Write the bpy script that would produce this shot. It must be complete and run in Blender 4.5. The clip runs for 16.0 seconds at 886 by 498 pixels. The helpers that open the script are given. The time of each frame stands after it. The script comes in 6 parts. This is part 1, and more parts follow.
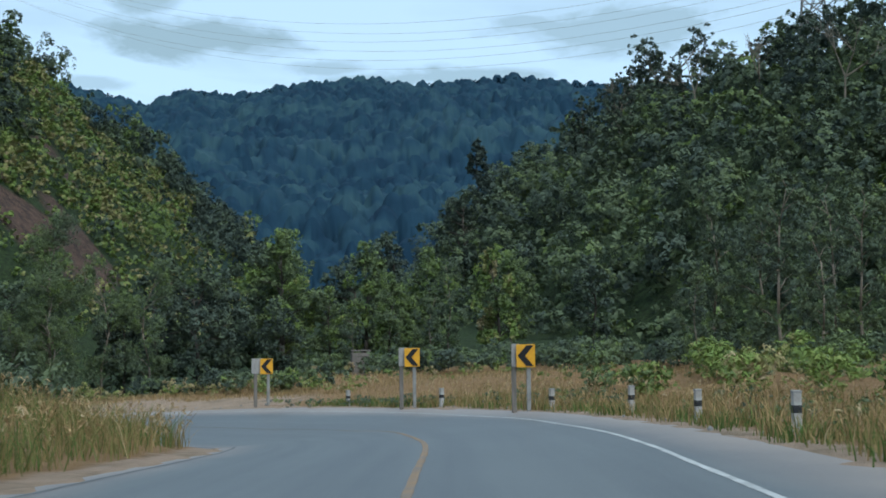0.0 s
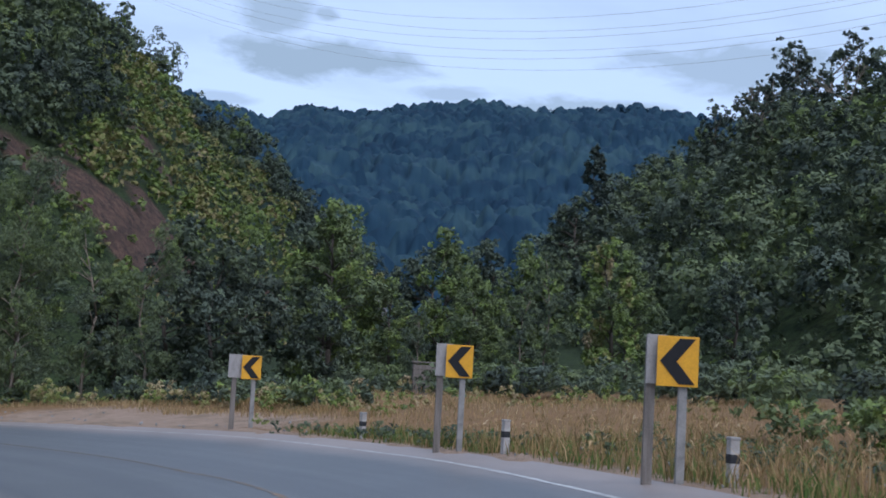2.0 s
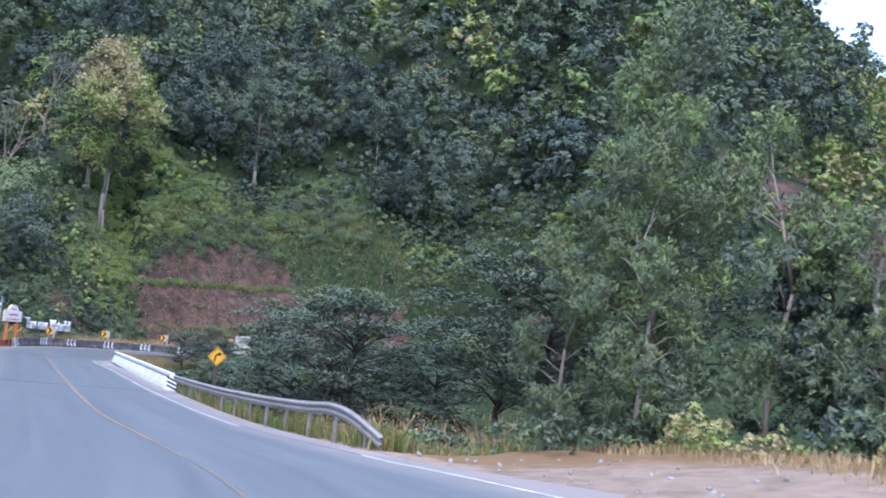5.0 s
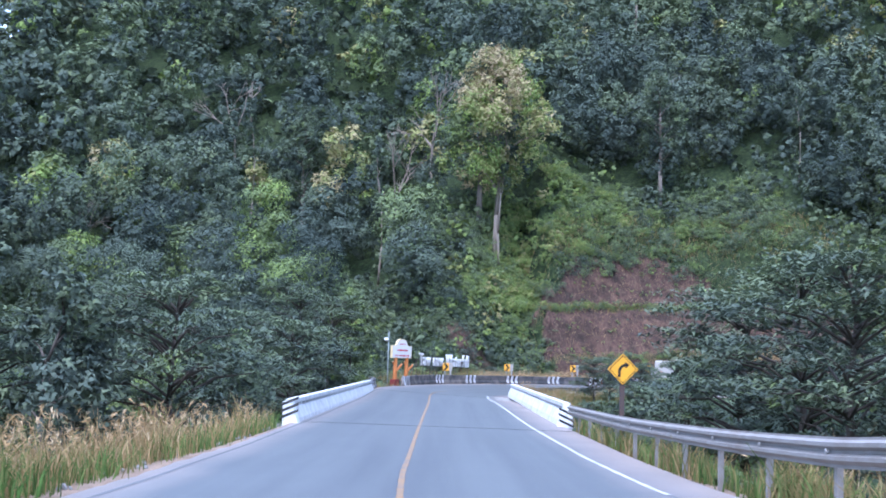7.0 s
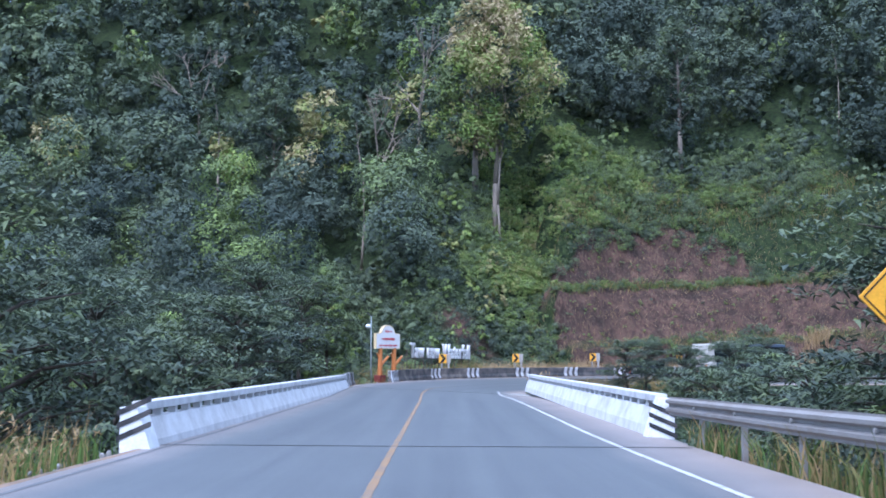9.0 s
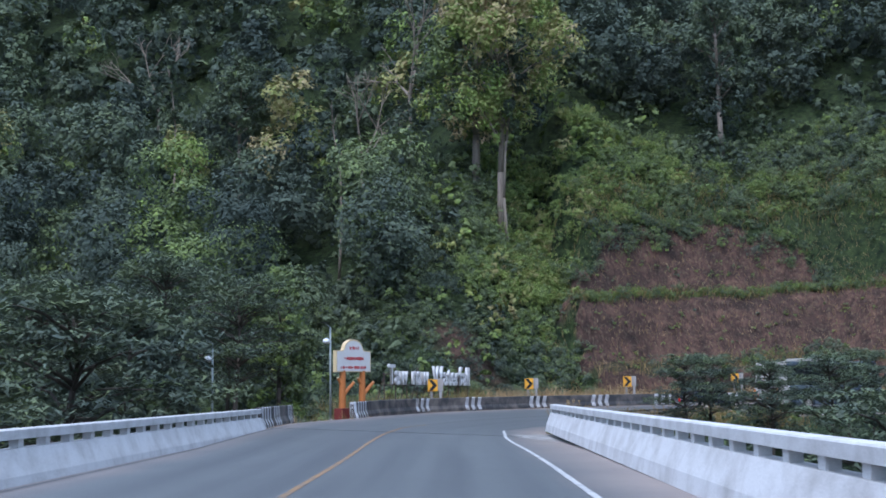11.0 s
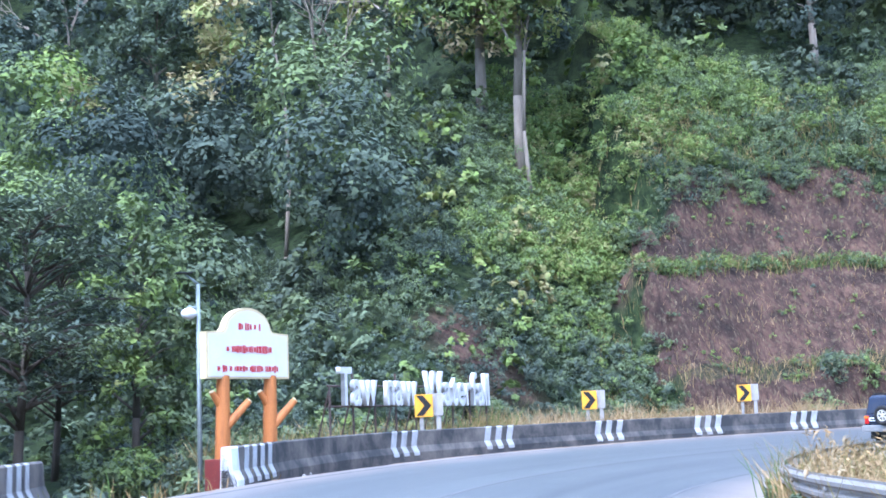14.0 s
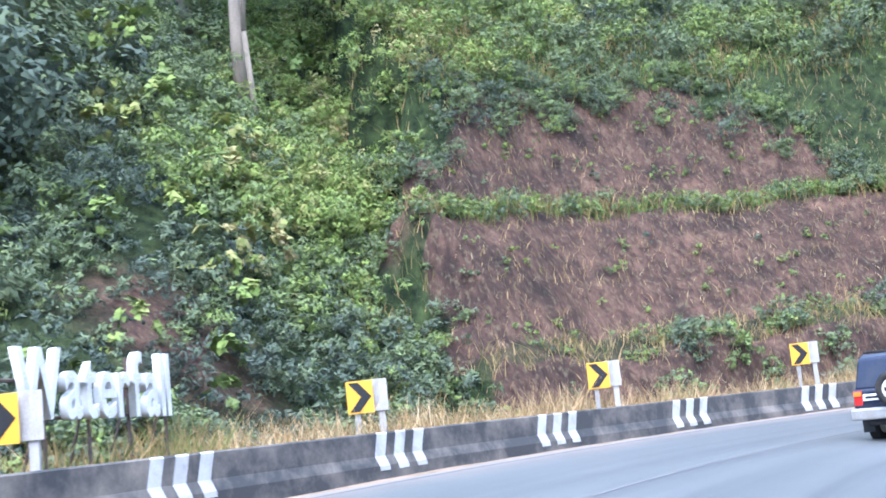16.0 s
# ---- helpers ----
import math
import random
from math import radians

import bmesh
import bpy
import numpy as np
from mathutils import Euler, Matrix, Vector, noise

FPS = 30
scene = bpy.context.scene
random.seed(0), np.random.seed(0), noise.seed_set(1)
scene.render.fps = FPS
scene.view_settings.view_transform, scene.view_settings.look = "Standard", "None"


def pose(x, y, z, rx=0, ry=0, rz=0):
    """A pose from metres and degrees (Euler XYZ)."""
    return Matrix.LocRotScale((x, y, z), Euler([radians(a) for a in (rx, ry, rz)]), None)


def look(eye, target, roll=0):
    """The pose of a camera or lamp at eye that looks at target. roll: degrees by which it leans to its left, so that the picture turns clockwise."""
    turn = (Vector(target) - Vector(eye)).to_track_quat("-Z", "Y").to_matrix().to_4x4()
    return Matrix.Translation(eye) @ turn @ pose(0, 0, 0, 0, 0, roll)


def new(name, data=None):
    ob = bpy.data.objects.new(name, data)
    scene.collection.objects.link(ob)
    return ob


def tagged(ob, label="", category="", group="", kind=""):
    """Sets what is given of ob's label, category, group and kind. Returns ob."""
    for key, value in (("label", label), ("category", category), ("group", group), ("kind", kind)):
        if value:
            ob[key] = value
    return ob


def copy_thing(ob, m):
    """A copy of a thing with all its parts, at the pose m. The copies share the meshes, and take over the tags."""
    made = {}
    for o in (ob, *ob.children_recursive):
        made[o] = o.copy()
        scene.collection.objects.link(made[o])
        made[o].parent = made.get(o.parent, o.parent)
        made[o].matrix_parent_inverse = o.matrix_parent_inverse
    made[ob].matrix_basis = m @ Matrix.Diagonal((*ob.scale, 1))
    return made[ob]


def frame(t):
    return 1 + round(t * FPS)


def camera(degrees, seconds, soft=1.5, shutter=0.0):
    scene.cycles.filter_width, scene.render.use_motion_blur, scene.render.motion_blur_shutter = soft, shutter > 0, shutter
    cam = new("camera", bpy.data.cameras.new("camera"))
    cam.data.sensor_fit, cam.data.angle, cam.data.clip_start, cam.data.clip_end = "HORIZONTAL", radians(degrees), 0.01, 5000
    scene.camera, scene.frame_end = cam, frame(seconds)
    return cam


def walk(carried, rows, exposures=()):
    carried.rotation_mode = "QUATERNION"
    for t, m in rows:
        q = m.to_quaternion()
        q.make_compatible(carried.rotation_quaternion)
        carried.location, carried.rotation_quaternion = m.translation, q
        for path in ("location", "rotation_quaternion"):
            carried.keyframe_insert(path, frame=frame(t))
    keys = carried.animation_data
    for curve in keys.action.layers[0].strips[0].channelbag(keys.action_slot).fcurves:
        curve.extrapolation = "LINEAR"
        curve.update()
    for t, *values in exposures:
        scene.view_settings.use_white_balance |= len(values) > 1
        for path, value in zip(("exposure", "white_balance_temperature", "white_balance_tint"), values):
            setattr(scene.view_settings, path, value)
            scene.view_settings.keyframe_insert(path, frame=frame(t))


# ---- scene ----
cam = camera(40.0, 16.0, soft=1.75, shutter=0.15)
PATH = [
    (0, (-42.195, -74.126, 6.227), (-40.496, -73.078, 6.349), -0.6),
    (0.5, (-37.414, -71.655, 5.943), (-35.727, -70.59, 6.079), 0.3),
    (1, (-32.668, -69.113, 5.676), (-30.993, -68.028, 5.809), 1.3),
    (1.5, (-27.993, -66.376, 5.438), (-26.356, -65.235, 5.582), 2.3),
    (2, (-23.463, -63.509, 5.14), (-21.872, -62.309, 5.303), 3.1),
    (2.5, (-19.177, -60.446, 4.854), (-17.637, -59.181, 5.023), 3.6),
    (3, (-15.112, -56.962, 4.528), (-13.799, -55.461, 4.682), 4.2),
    (3.5, (-11.474, -53.152, 4.191), (-10.342, -51.51, 4.342), 4.7),
    (4, (-8.448, -49.04, 3.887), (-7.506, -47.282, 4.033), 5.2),
    (4.5, (-5.934, -44.871, 3.624), (-5.15, -43.038, 3.78), 5.3),
    (5, (-3.992, -40.182, 3.385), (-3.347, -38.296, 3.554), 5.3),
    (5.2, (-3.325, -38.235, 3.291), (-2.751, -36.329, 3.477), 4.9),
    (7.3, (0.061, -15.319, 2.174), (0.026, -13.328, 2.352), 1.7),
    (7.5, (0.106, -13.211, 2.09), (0.081, -11.219, 2.261), 1.5),
    (8, (0.094, -7.946, 1.885), (0.073, -5.953, 2.053), 1.1),
    (8.5, (-0.001, -2.652, 1.691), (-0.017, -0.659, 1.861), 0.4),
    (9, (-0.129, 2.764, 1.538), (-0.133, 4.755, 1.722), 0.0),
    (9.2, (-0.196, 4.969, 1.49), (-0.183, 6.961, 1.676), -0.2),
    (11.3, (1.278, 31.063, 1.269), (1.247, 33.048, 1.516), -0.9),
    (11.5, (1.268, 33.455, 1.268), (1.218, 35.438, 1.522), -0.6),
    (12, (1.222, 39.415, 1.273), (1.159, 41.397, 1.536), -0.4),
    (12.5, (1.076, 45.341, 1.283), (1.007, 47.32, 1.564), -0.4),
    (13, (0.895, 51.178, 1.26), (0.833, 53.156, 1.547), -0.8),
    (13.5, (0.771, 57.092, 1.237), (0.745, 59.071, 1.52), -1.5),
    (14, (0.674, 62.988, 1.264), (0.666, 64.968, 1.542), -2.3),
    (14.5, (0.644, 68.789, 1.25), (0.712, 70.771, 1.513), -3.2),
    (15, (0.886, 74.422, 1.196), (1.078, 76.397, 1.45), -3.8),
    (15.5, (1.548, 79.905, 1.121), (1.828, 81.868, 1.383), -4.5),
    (16, (2.547, 85.252, 1.04), (2.959, 87.188, 1.322), -6.0),
]
EXPOSURES = [(0.0, 0.35, 5750, 0), (0.5, 0.1, 5600, -4), (1.0, 0.2, 5600, 5), (1.5, 0.25, 5600, 15), (2.5, 0.35, 5650, 19), (3.5, 0.75, 5340, 33), (4.0, 1.0, 5290, 27), (4.5, 1.41, 5290, 25), (5.0, 1.62, 5240, 22), (7.5, 2.0, 5020, 21), (8.0, 2.37, 5190, 19), (8.5, 2.29, 5190, 19), (9.0, 1.55, 5020, 19), (11.5, 0.95, 5340, 13), (12.0, 1.31, 5240, 8), (12.5, 1.48, 5090, 5), (13.0, 1.8, 4920, 8), (13.5, 2.4, 4910, 16), (14.2, 2.24, 4990, 17), (14.6, 2.15, 5030, 17), (15.0, 2.5, 5140, 14), (16.0, 2.55, 5360, 15)]
walk(cam, [(t, look(eye, target, roll)) for t, eye, target, roll in PATH], EXPOSURES)

# ---- sky and sun: pale evening sky with slate clouds ----
SUN_EL, SUN_AZ = radians(58), radians(205)
world = bpy.data.worlds.new("evening_sky")
scene.world = world
world.use_nodes = True
wt = world.node_tree
wt.nodes.clear()


def node(tree, kind, **given):
    n = tree.nodes.new(kind)
    for key, value in given.items():
        n.inputs[key.replace("_", " ")].default_value = value
    return n


w_out = wt.nodes.new("ShaderNodeOutputWorld")
w_bg = node(wt, "ShaderNodeBackground", Strength=0.13)
w_sky = wt.nodes.new("ShaderNodeTexSky")
w_sky.sky_type = "NISHITA"
w_sky.sun_disc = False
w_sky.sun_elevation, w_sky.sun_rotation = SUN_EL, SUN_AZ
w_sky.air_density, w_sky.dust_density, w_sky.ozone_density = 1.0, 2.2, 1.4
w_co = wt.nodes.new("ShaderNodeTexCoord")
w_sep = wt.nodes.new("ShaderNodeSeparateXYZ")
wt.links.new(w_co.outputs["Generated"], w_sep.inputs[0])
w_up = wt.nodes.new("ShaderNodeMath")
w_up.operation = "MAXIMUM"
w_up.inputs[1].default_value = 0.05
wt.links.new(w_sep.outputs["Z"], w_up.inputs[0])
w_div = wt.nodes.new("ShaderNodeVectorMath")
w_div.operation = "DIVIDE"
wt.links.new(w_co.outputs["Generated"], w_div.inputs[0])
w_comb = wt.nodes.new("ShaderNodeCombineXYZ")
for axis in "XYZ":
    wt.links.new(w_up.outputs[0], w_comb.inputs[axis])
wt.links.new(w_comb.outputs[0], w_div.inputs[1])
w_map = wt.nodes.new("ShaderNodeMapping")
w_map.inputs["Location"].default_value = (0.45, 1.7, 0.0)
w_map.inputs["Scale"].default_value = (0.42, 0.62, 0.0)
wt.links.new(w_div.outputs[0], w_map.inputs[0])
w_noise = node(wt, "ShaderNodeTexNoise", Scale=1.7, Detail=6.0, Roughness=0.55, Distortion=0.15)
wt.links.new(w_map.outputs[0], w_noise.inputs["Vector"])
w_veil = wt.nodes.new("ShaderNodeValToRGB")
w_veil.color_ramp.elements[0].position, w_veil.color_ramp.elements[0].color = 0.48, (0, 0, 0, 1)
w_veil.color_ramp.elements[1].position, w_veil.color_ramp.elements[1].color = 0.70, (0.35, 0.35, 0.35, 1)
wt.links.new(w_noise.outputs["Fac"], w_veil.inputs[0])
w_fluff = node(wt, "ShaderNodeTexNoise", Scale=16.0, Detail=7.0, Roughness=0.6, Distortion=0.3)
w_stretch = wt.nodes.new("ShaderNodeMapping")
w_stretch.inputs["Scale"].default_value = (1.0, 1.0, 2.6)
wt.links.new(w_co.outputs["Generated"], w_stretch.inputs[0])
wt.links.new(w_stretch.outputs[0], w_fluff.inputs["Vector"])
cover = w_veil.outputs[0]
# slate evening clouds: way round from north, way up, half width and half height, all in degrees
for azim, elev, wide_, tall_, dense_ in ((-46.4, 13.1, 4.7, 1.15, 1.0), (-44.4, 15.0, 1.9, 1.0, 0.85), (-46.9, 15.2, 0.7, 0.35, 0.8), (-42.3, 11.0, 1.7, 0.35, 0.6), (-58.3, 11.5, 6.0, 0.55, 0.8), (-53, 11.9, 2.4, 0.4, 0.7), (-67, 13.6, 6.0, 1.2, 0.8), (-62.5, 14.0, 1.6, 0.4, 0.7), (-84, 16.0, 9.0, 2.5, 0.8), (-100, 24.0, 12.0, 4.0, 0.8), (20, 30.0, 14.0, 4.0, 0.8), (120, 26.0, 14.0, 4.0, 0.8)):
    flat_ = wt.nodes.new("ShaderNodeMapping")
    flat_.vector_type = "TEXTURE"
    flat_.inputs["Rotation"].default_value = (0, -radians(elev), radians(90 + azim))
    wt.links.new(w_co.outputs["Generated"], flat_.inputs[0])
    oval = wt.nodes.new("ShaderNodeVectorMath")
    oval.operation = "MULTIPLY"
    oval.inputs[1].default_value = (0, 1 / math.sin(radians(wide_)), 1 / math.sin(radians(tall_)))
    wt.links.new(flat_.outputs[0], oval.inputs[0])
    size_ = wt.nodes.new("ShaderNodeVectorMath")
    size_.operation = "LENGTH"
    wt.links.new(oval.outputs[0], size_.inputs[0])
    front_ = wt.nodes.new("ShaderNodeSeparateXYZ")
    wt.links.new(flat_.outputs[0], front_.inputs[0])
    ragged = wt.nodes.new("ShaderNodeMath")
    ragged.operation = "MULTIPLY_ADD"
    wt.links.new(w_fluff.outputs["Fac"], ragged.inputs[0])
    ragged.inputs[1].default_value = -2.2
    wt.links.new(size_.outputs["Value"], ragged.inputs[2])
    soft_ = wt.nodes.new("ShaderNodeMapRange")
    soft_.inputs["From Min"].default_value, soft_.inputs["From Max"].default_value = 0.0, -0.55
    soft_.inputs["To Min"].default_value, soft_.inputs["To Max"].default_value = 0.0, dense_
    wt.links.new(ragged.outputs[0], soft_.inputs["Value"])
    ahead = wt.nodes.new("ShaderNodeMath")
    ahead.operation = "GREATER_THAN"
    ahead.inputs[1].default_value = 0.0
    wt.links.new(front_.outputs["X"], ahead.inputs[0])
    only = wt.nodes.new("ShaderNodeMath")
    only.operation = "MULTIPLY"
    wt.links.new(soft_.outputs[0], only.inputs[0])
    wt.links.new(ahead.outputs[0], only.inputs[1])
    most = wt.nodes.new("ShaderNodeMath")
    most.operation = "MAXIMUM"
    wt.links.new(cover, most.inputs[0])
    wt.links.new(only.outputs[0], most.inputs[1])
    cover = most.outputs[0]
w_haze = wt.nodes.new("ShaderNodeMix")
w_haze.data_type = "RGBA"
w_haze.inputs["Factor"].default_value = 0.55
w_haze.inputs["B"].default_value = (5.6, 6.6, 7.6, 1)
wt.links.new(w_sky.outputs[0], w_haze.inputs["A"])
w_mix = wt.nodes.new("ShaderNodeMix")
w_mix.data_type = "RGBA"
w_mix.inputs["B"].default_value = (2.45, 3.15, 3.65, 1)
wt.links.new(cover, w_mix.inputs["Factor"])
wt.links.new(w_haze.outputs["Result"], w_mix.inputs["A"])
wt.links.new(w_mix.outputs["Result"], w_bg.inputs["Color"])
wt.links.new(w_bg.outputs[0], w_out.inputs["Surface"])

sun = new("sun", bpy.data.lights.new("sun", "SUN"))
sun.data.energy, sun.data.angle, sun.data.color = 1.4, radians(40), (1.0, 0.93, 0.85)
sun.matrix_world = look((0, 0, 200), (200 * math.sin(SUN_AZ) * -1, 200 * math.cos(SUN_AZ) * -1, 200 - 200 * math.tan(SUN_EL)))


# ---- materials ----
def surface(name, rough=0.8, metal=0.0, spec=0.3):
    m = bpy.data.materials.new(name)
    m.use_nodes = True
    b = m.node_tree.nodes["Principled BSDF"]
    b.inputs["Roughness"].default_value, b.inputs["Metallic"].default_value = rough, metal
    b.inputs["Specular IOR Level"].default_value = spec
    return m, m.node_tree, b


def ramp(tree, fac, stops):
    r = tree.nodes.new("ShaderNodeValToRGB")
    while len(r.color_ramp.elements) < len(stops):
        r.color_ramp.elements.new(0.5)
    for e, (p, c) in zip(r.color_ramp.elements, stops):
        e.position, e.color = p, (*c, 1)
    tree.links.new(fac, r.inputs[0])
    return r.outputs[0]


def blend(tree, fac, a, b, mode="MIX"):
    m = tree.nodes.new("ShaderNodeMix")
    m.data_type, m.blend_type = "RGBA", mode
    for sock, v in (("Factor", fac), ("A", a), ("B", b)):
        if isinstance(v, (int, float)):
            m.inputs[sock].default_value = v
        elif isinstance(v, tuple):
            m.inputs[sock].default_value = (*v, 1)
        else:
            tree.links.new(v, m.inputs[sock])
    return m.outputs["Result"]


def noise_of(tree, scale, detail=4.0, rough=0.6, coord="Object", stretch=None, distort=0.0):
    c = tree.nodes.new("ShaderNodeTexCoord")
    n = node(tree, "ShaderNodeTexNoise", Scale=scale, Detail=detail, Roughness=rough, Distortion=distort)
    src = c.outputs[coord]
    if stretch:
        mp = tree.nodes.new("ShaderNodeMapping")
        mp.inputs["Scale"].default_value = stretch
        tree.links.new(src, mp.inputs[0])
        src = mp.outputs[0]
    tree.links.new(src, n.inputs["Vector"])
    return n.outputs["Fac"]


def bump(tree, bsdf, height, strength=0.3, distance=0.02):
    b = node(tree, "ShaderNodeBump", Strength=strength, Distance=distance)
    tree.links.new(height, b.inputs["Height"])
    tree.links.new(b.outputs[0], bsdf.inputs["Normal"])


def worn(name, colour, dirt, rough=0.7, metal=0.0, scale=3.0, amount=0.5, fine=40.0, relief=0.15, stretch=None, spec=0.3):
    """Painted or plain surface with stains at one scale and grain at another."""
    m, tree, b = surface(name, rough, metal, spec)
    big = ramp(tree, noise_of(tree, scale, 5, 0.65, stretch=stretch), [(0.42, (0, 0, 0)), (0.72, (amount,) * 3)])
    col = blend(tree, big, colour, dirt)
    grain = noise_of(tree, fine, 3, 0.6)
    col = blend(tree, 0.35, col, blend(tree, 1.0, col, ramp(tree, grain, [(0.3, (0.6,) * 3), (0.7, (1.25,) * 3)]), "MULTIPLY"))
    tree.links.new(col, b.inputs["Base Color"])
    bump(tree, b, grain, relief, 0.01)
    return m


def leaves(name, stops, spread=0.1, trans=0.14):
    """Foliage: tone of the plant picks the hue, each leaf varies round it."""
    m, tree, b = surface(name, 0.8, 0.0, 0.05)
    at = tree.nodes.new("ShaderNodeAttribute")
    at.attribute_name = "tone"
    geo = tree.nodes.new("ShaderNodeNewGeometry")
    mixv = node(tree, "ShaderNodeMath")
    mixv.operation = "MULTIPLY_ADD"
    tree.links.new(geo.outputs["Random Per Island"], mixv.inputs[0])
    mixv.inputs[1].default_value = 0.08
    tree.links.new(at.outputs["Fac"], mixv.inputs[2])
    col = ramp(tree, mixv.outputs[0], stops)
    lum = ramp(tree, geo.outputs["Random Per Island"], [(0.0, (1 - spread,) * 3), (1.0, (1 + spread,) * 3)])
    col = blend(tree, 1.0, col, lum, "MULTIPLY")
    tree.links.new(col, b.inputs["Base Color"])
    tl = tree.nodes.new("ShaderNodeBsdfTranslucent")
    tree.links.new(col, tl.inputs["Color"])
    mx = tree.nodes.new("ShaderNodeMixShader")
    mx.inputs[0].default_value = trans
    tree.links.new(b.outputs[0], mx.inputs[1])
    tree.links.new(tl.outputs[0], mx.inputs[2])
    tree.links.new(mx.outputs[0], tree.nodes["Material Output"].inputs["Surface"])
    return m


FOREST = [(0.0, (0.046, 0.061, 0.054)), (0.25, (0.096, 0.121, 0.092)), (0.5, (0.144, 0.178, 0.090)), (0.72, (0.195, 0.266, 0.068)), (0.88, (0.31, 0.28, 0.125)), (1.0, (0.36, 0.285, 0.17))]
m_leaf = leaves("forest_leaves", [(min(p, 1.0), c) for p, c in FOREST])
# dark blue in place of green: haze of distance put into the leaf colour
m_far_haze = leaves("distant_woods_haze_blue", [(0.0, (0.008, 0.022, 0.042)), (0.5, (0.017, 0.042, 0.066)), (1.0, (0.040, 0.078, 0.088))], 0.10, 0.0)
m_grass = leaves("verge_grass", [(0.0, (0.05, 0.11, 0.025)), (0.35, (0.11, 0.16, 0.045)), (0.6, (0.27, 0.19, 0.085)), (0.85, (0.40, 0.275, 0.14)), (1.0, (0.44, 0.35, 0.21))], 0.30)


def ground_material():
    m, tree, b = surface("hill_ground", 0.95, 0.0, 0.15)
    at = tree.nodes.new("ShaderNodeAttribute")
    at.attribute_name = "soil"
    big = noise_of(tree, 0.09, 6, 0.6)
    fine = noise_of(tree, 1.6, 6, 0.7)
    # near-black green paints shade into the ground seen between trees and shrubs
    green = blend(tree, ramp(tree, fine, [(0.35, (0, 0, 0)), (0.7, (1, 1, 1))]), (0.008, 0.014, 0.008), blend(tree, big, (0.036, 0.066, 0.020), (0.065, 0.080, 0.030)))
    rill = noise_of(tree, 1.0, 7, 0.75, stretch=(2.6, 2.6, 0.7), distort=0.4)
    red = blend(tree, ramp(tree, noise_of(tree, 0.45, 6, 0.7), [(0.36, (0, 0, 0)), (0.64, (1, 1, 1))]), (0.028, 0.020, 0.018), blend(tree, ramp(tree, rill, [(0.36, (0, 0, 0)), (0.68, (1, 1, 1))]), (0.045, 0.027, 0.023), (0.185, 0.108, 0.076)))
    red = blend(tree, ramp(tree, noise_of(tree, 3.4, 5, 0.7, stretch=(1.6, 1.6, 0.8)), [(0.53, (0, 0, 0)), (0.70, (0.65,) * 3)]), red, (0.20, 0.165, 0.10))
    straw = blend(tree, fine, (0.15, 0.10, 0.045), (0.34, 0.205, 0.105))
    sand = blend(tree, fine, (0.26, 0.185, 0.13), (0.46, 0.34, 0.25))
    sand = blend(tree, ramp(tree, noise_of(tree, 0.7, 6, 0.7), [(0.45, (0, 0, 0)), (0.68, (0.75,) * 3)]), sand, (0.17, 0.135, 0.085))
    sep = tree.nodes.new("ShaderNodeSeparateColor")
    tree.links.new(at.outputs["Color"], sep.inputs[0])
    edge = blend(tree, 0.45, (0.5, 0.5, 0.5), blend(tree, fine, (0, 0, 0), (1, 1, 1)))

    def mask(sock):
        a = node(tree, "ShaderNodeMath")
        a.operation = "ADD"
        tree.links.new(sock, a.inputs[0])
        tree.links.new(edge, a.inputs[1])
        return ramp(tree, a.outputs[0], [(0.70, (0, 0, 0)), (0.92, (1, 1, 1))])

    # far ground turns blue: distance haze painted into the base colour
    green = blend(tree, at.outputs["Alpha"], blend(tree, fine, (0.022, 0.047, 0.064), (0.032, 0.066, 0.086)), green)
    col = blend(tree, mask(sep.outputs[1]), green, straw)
    col = blend(tree, mask(sep.outputs[0]), col, red)
    col = blend(tree, mask(sep.outputs[2]), col, sand)
    tree.links.new(col, b.inputs["Base Color"])
    bump(tree, b, rill, 1.0, 0.22)
    return m


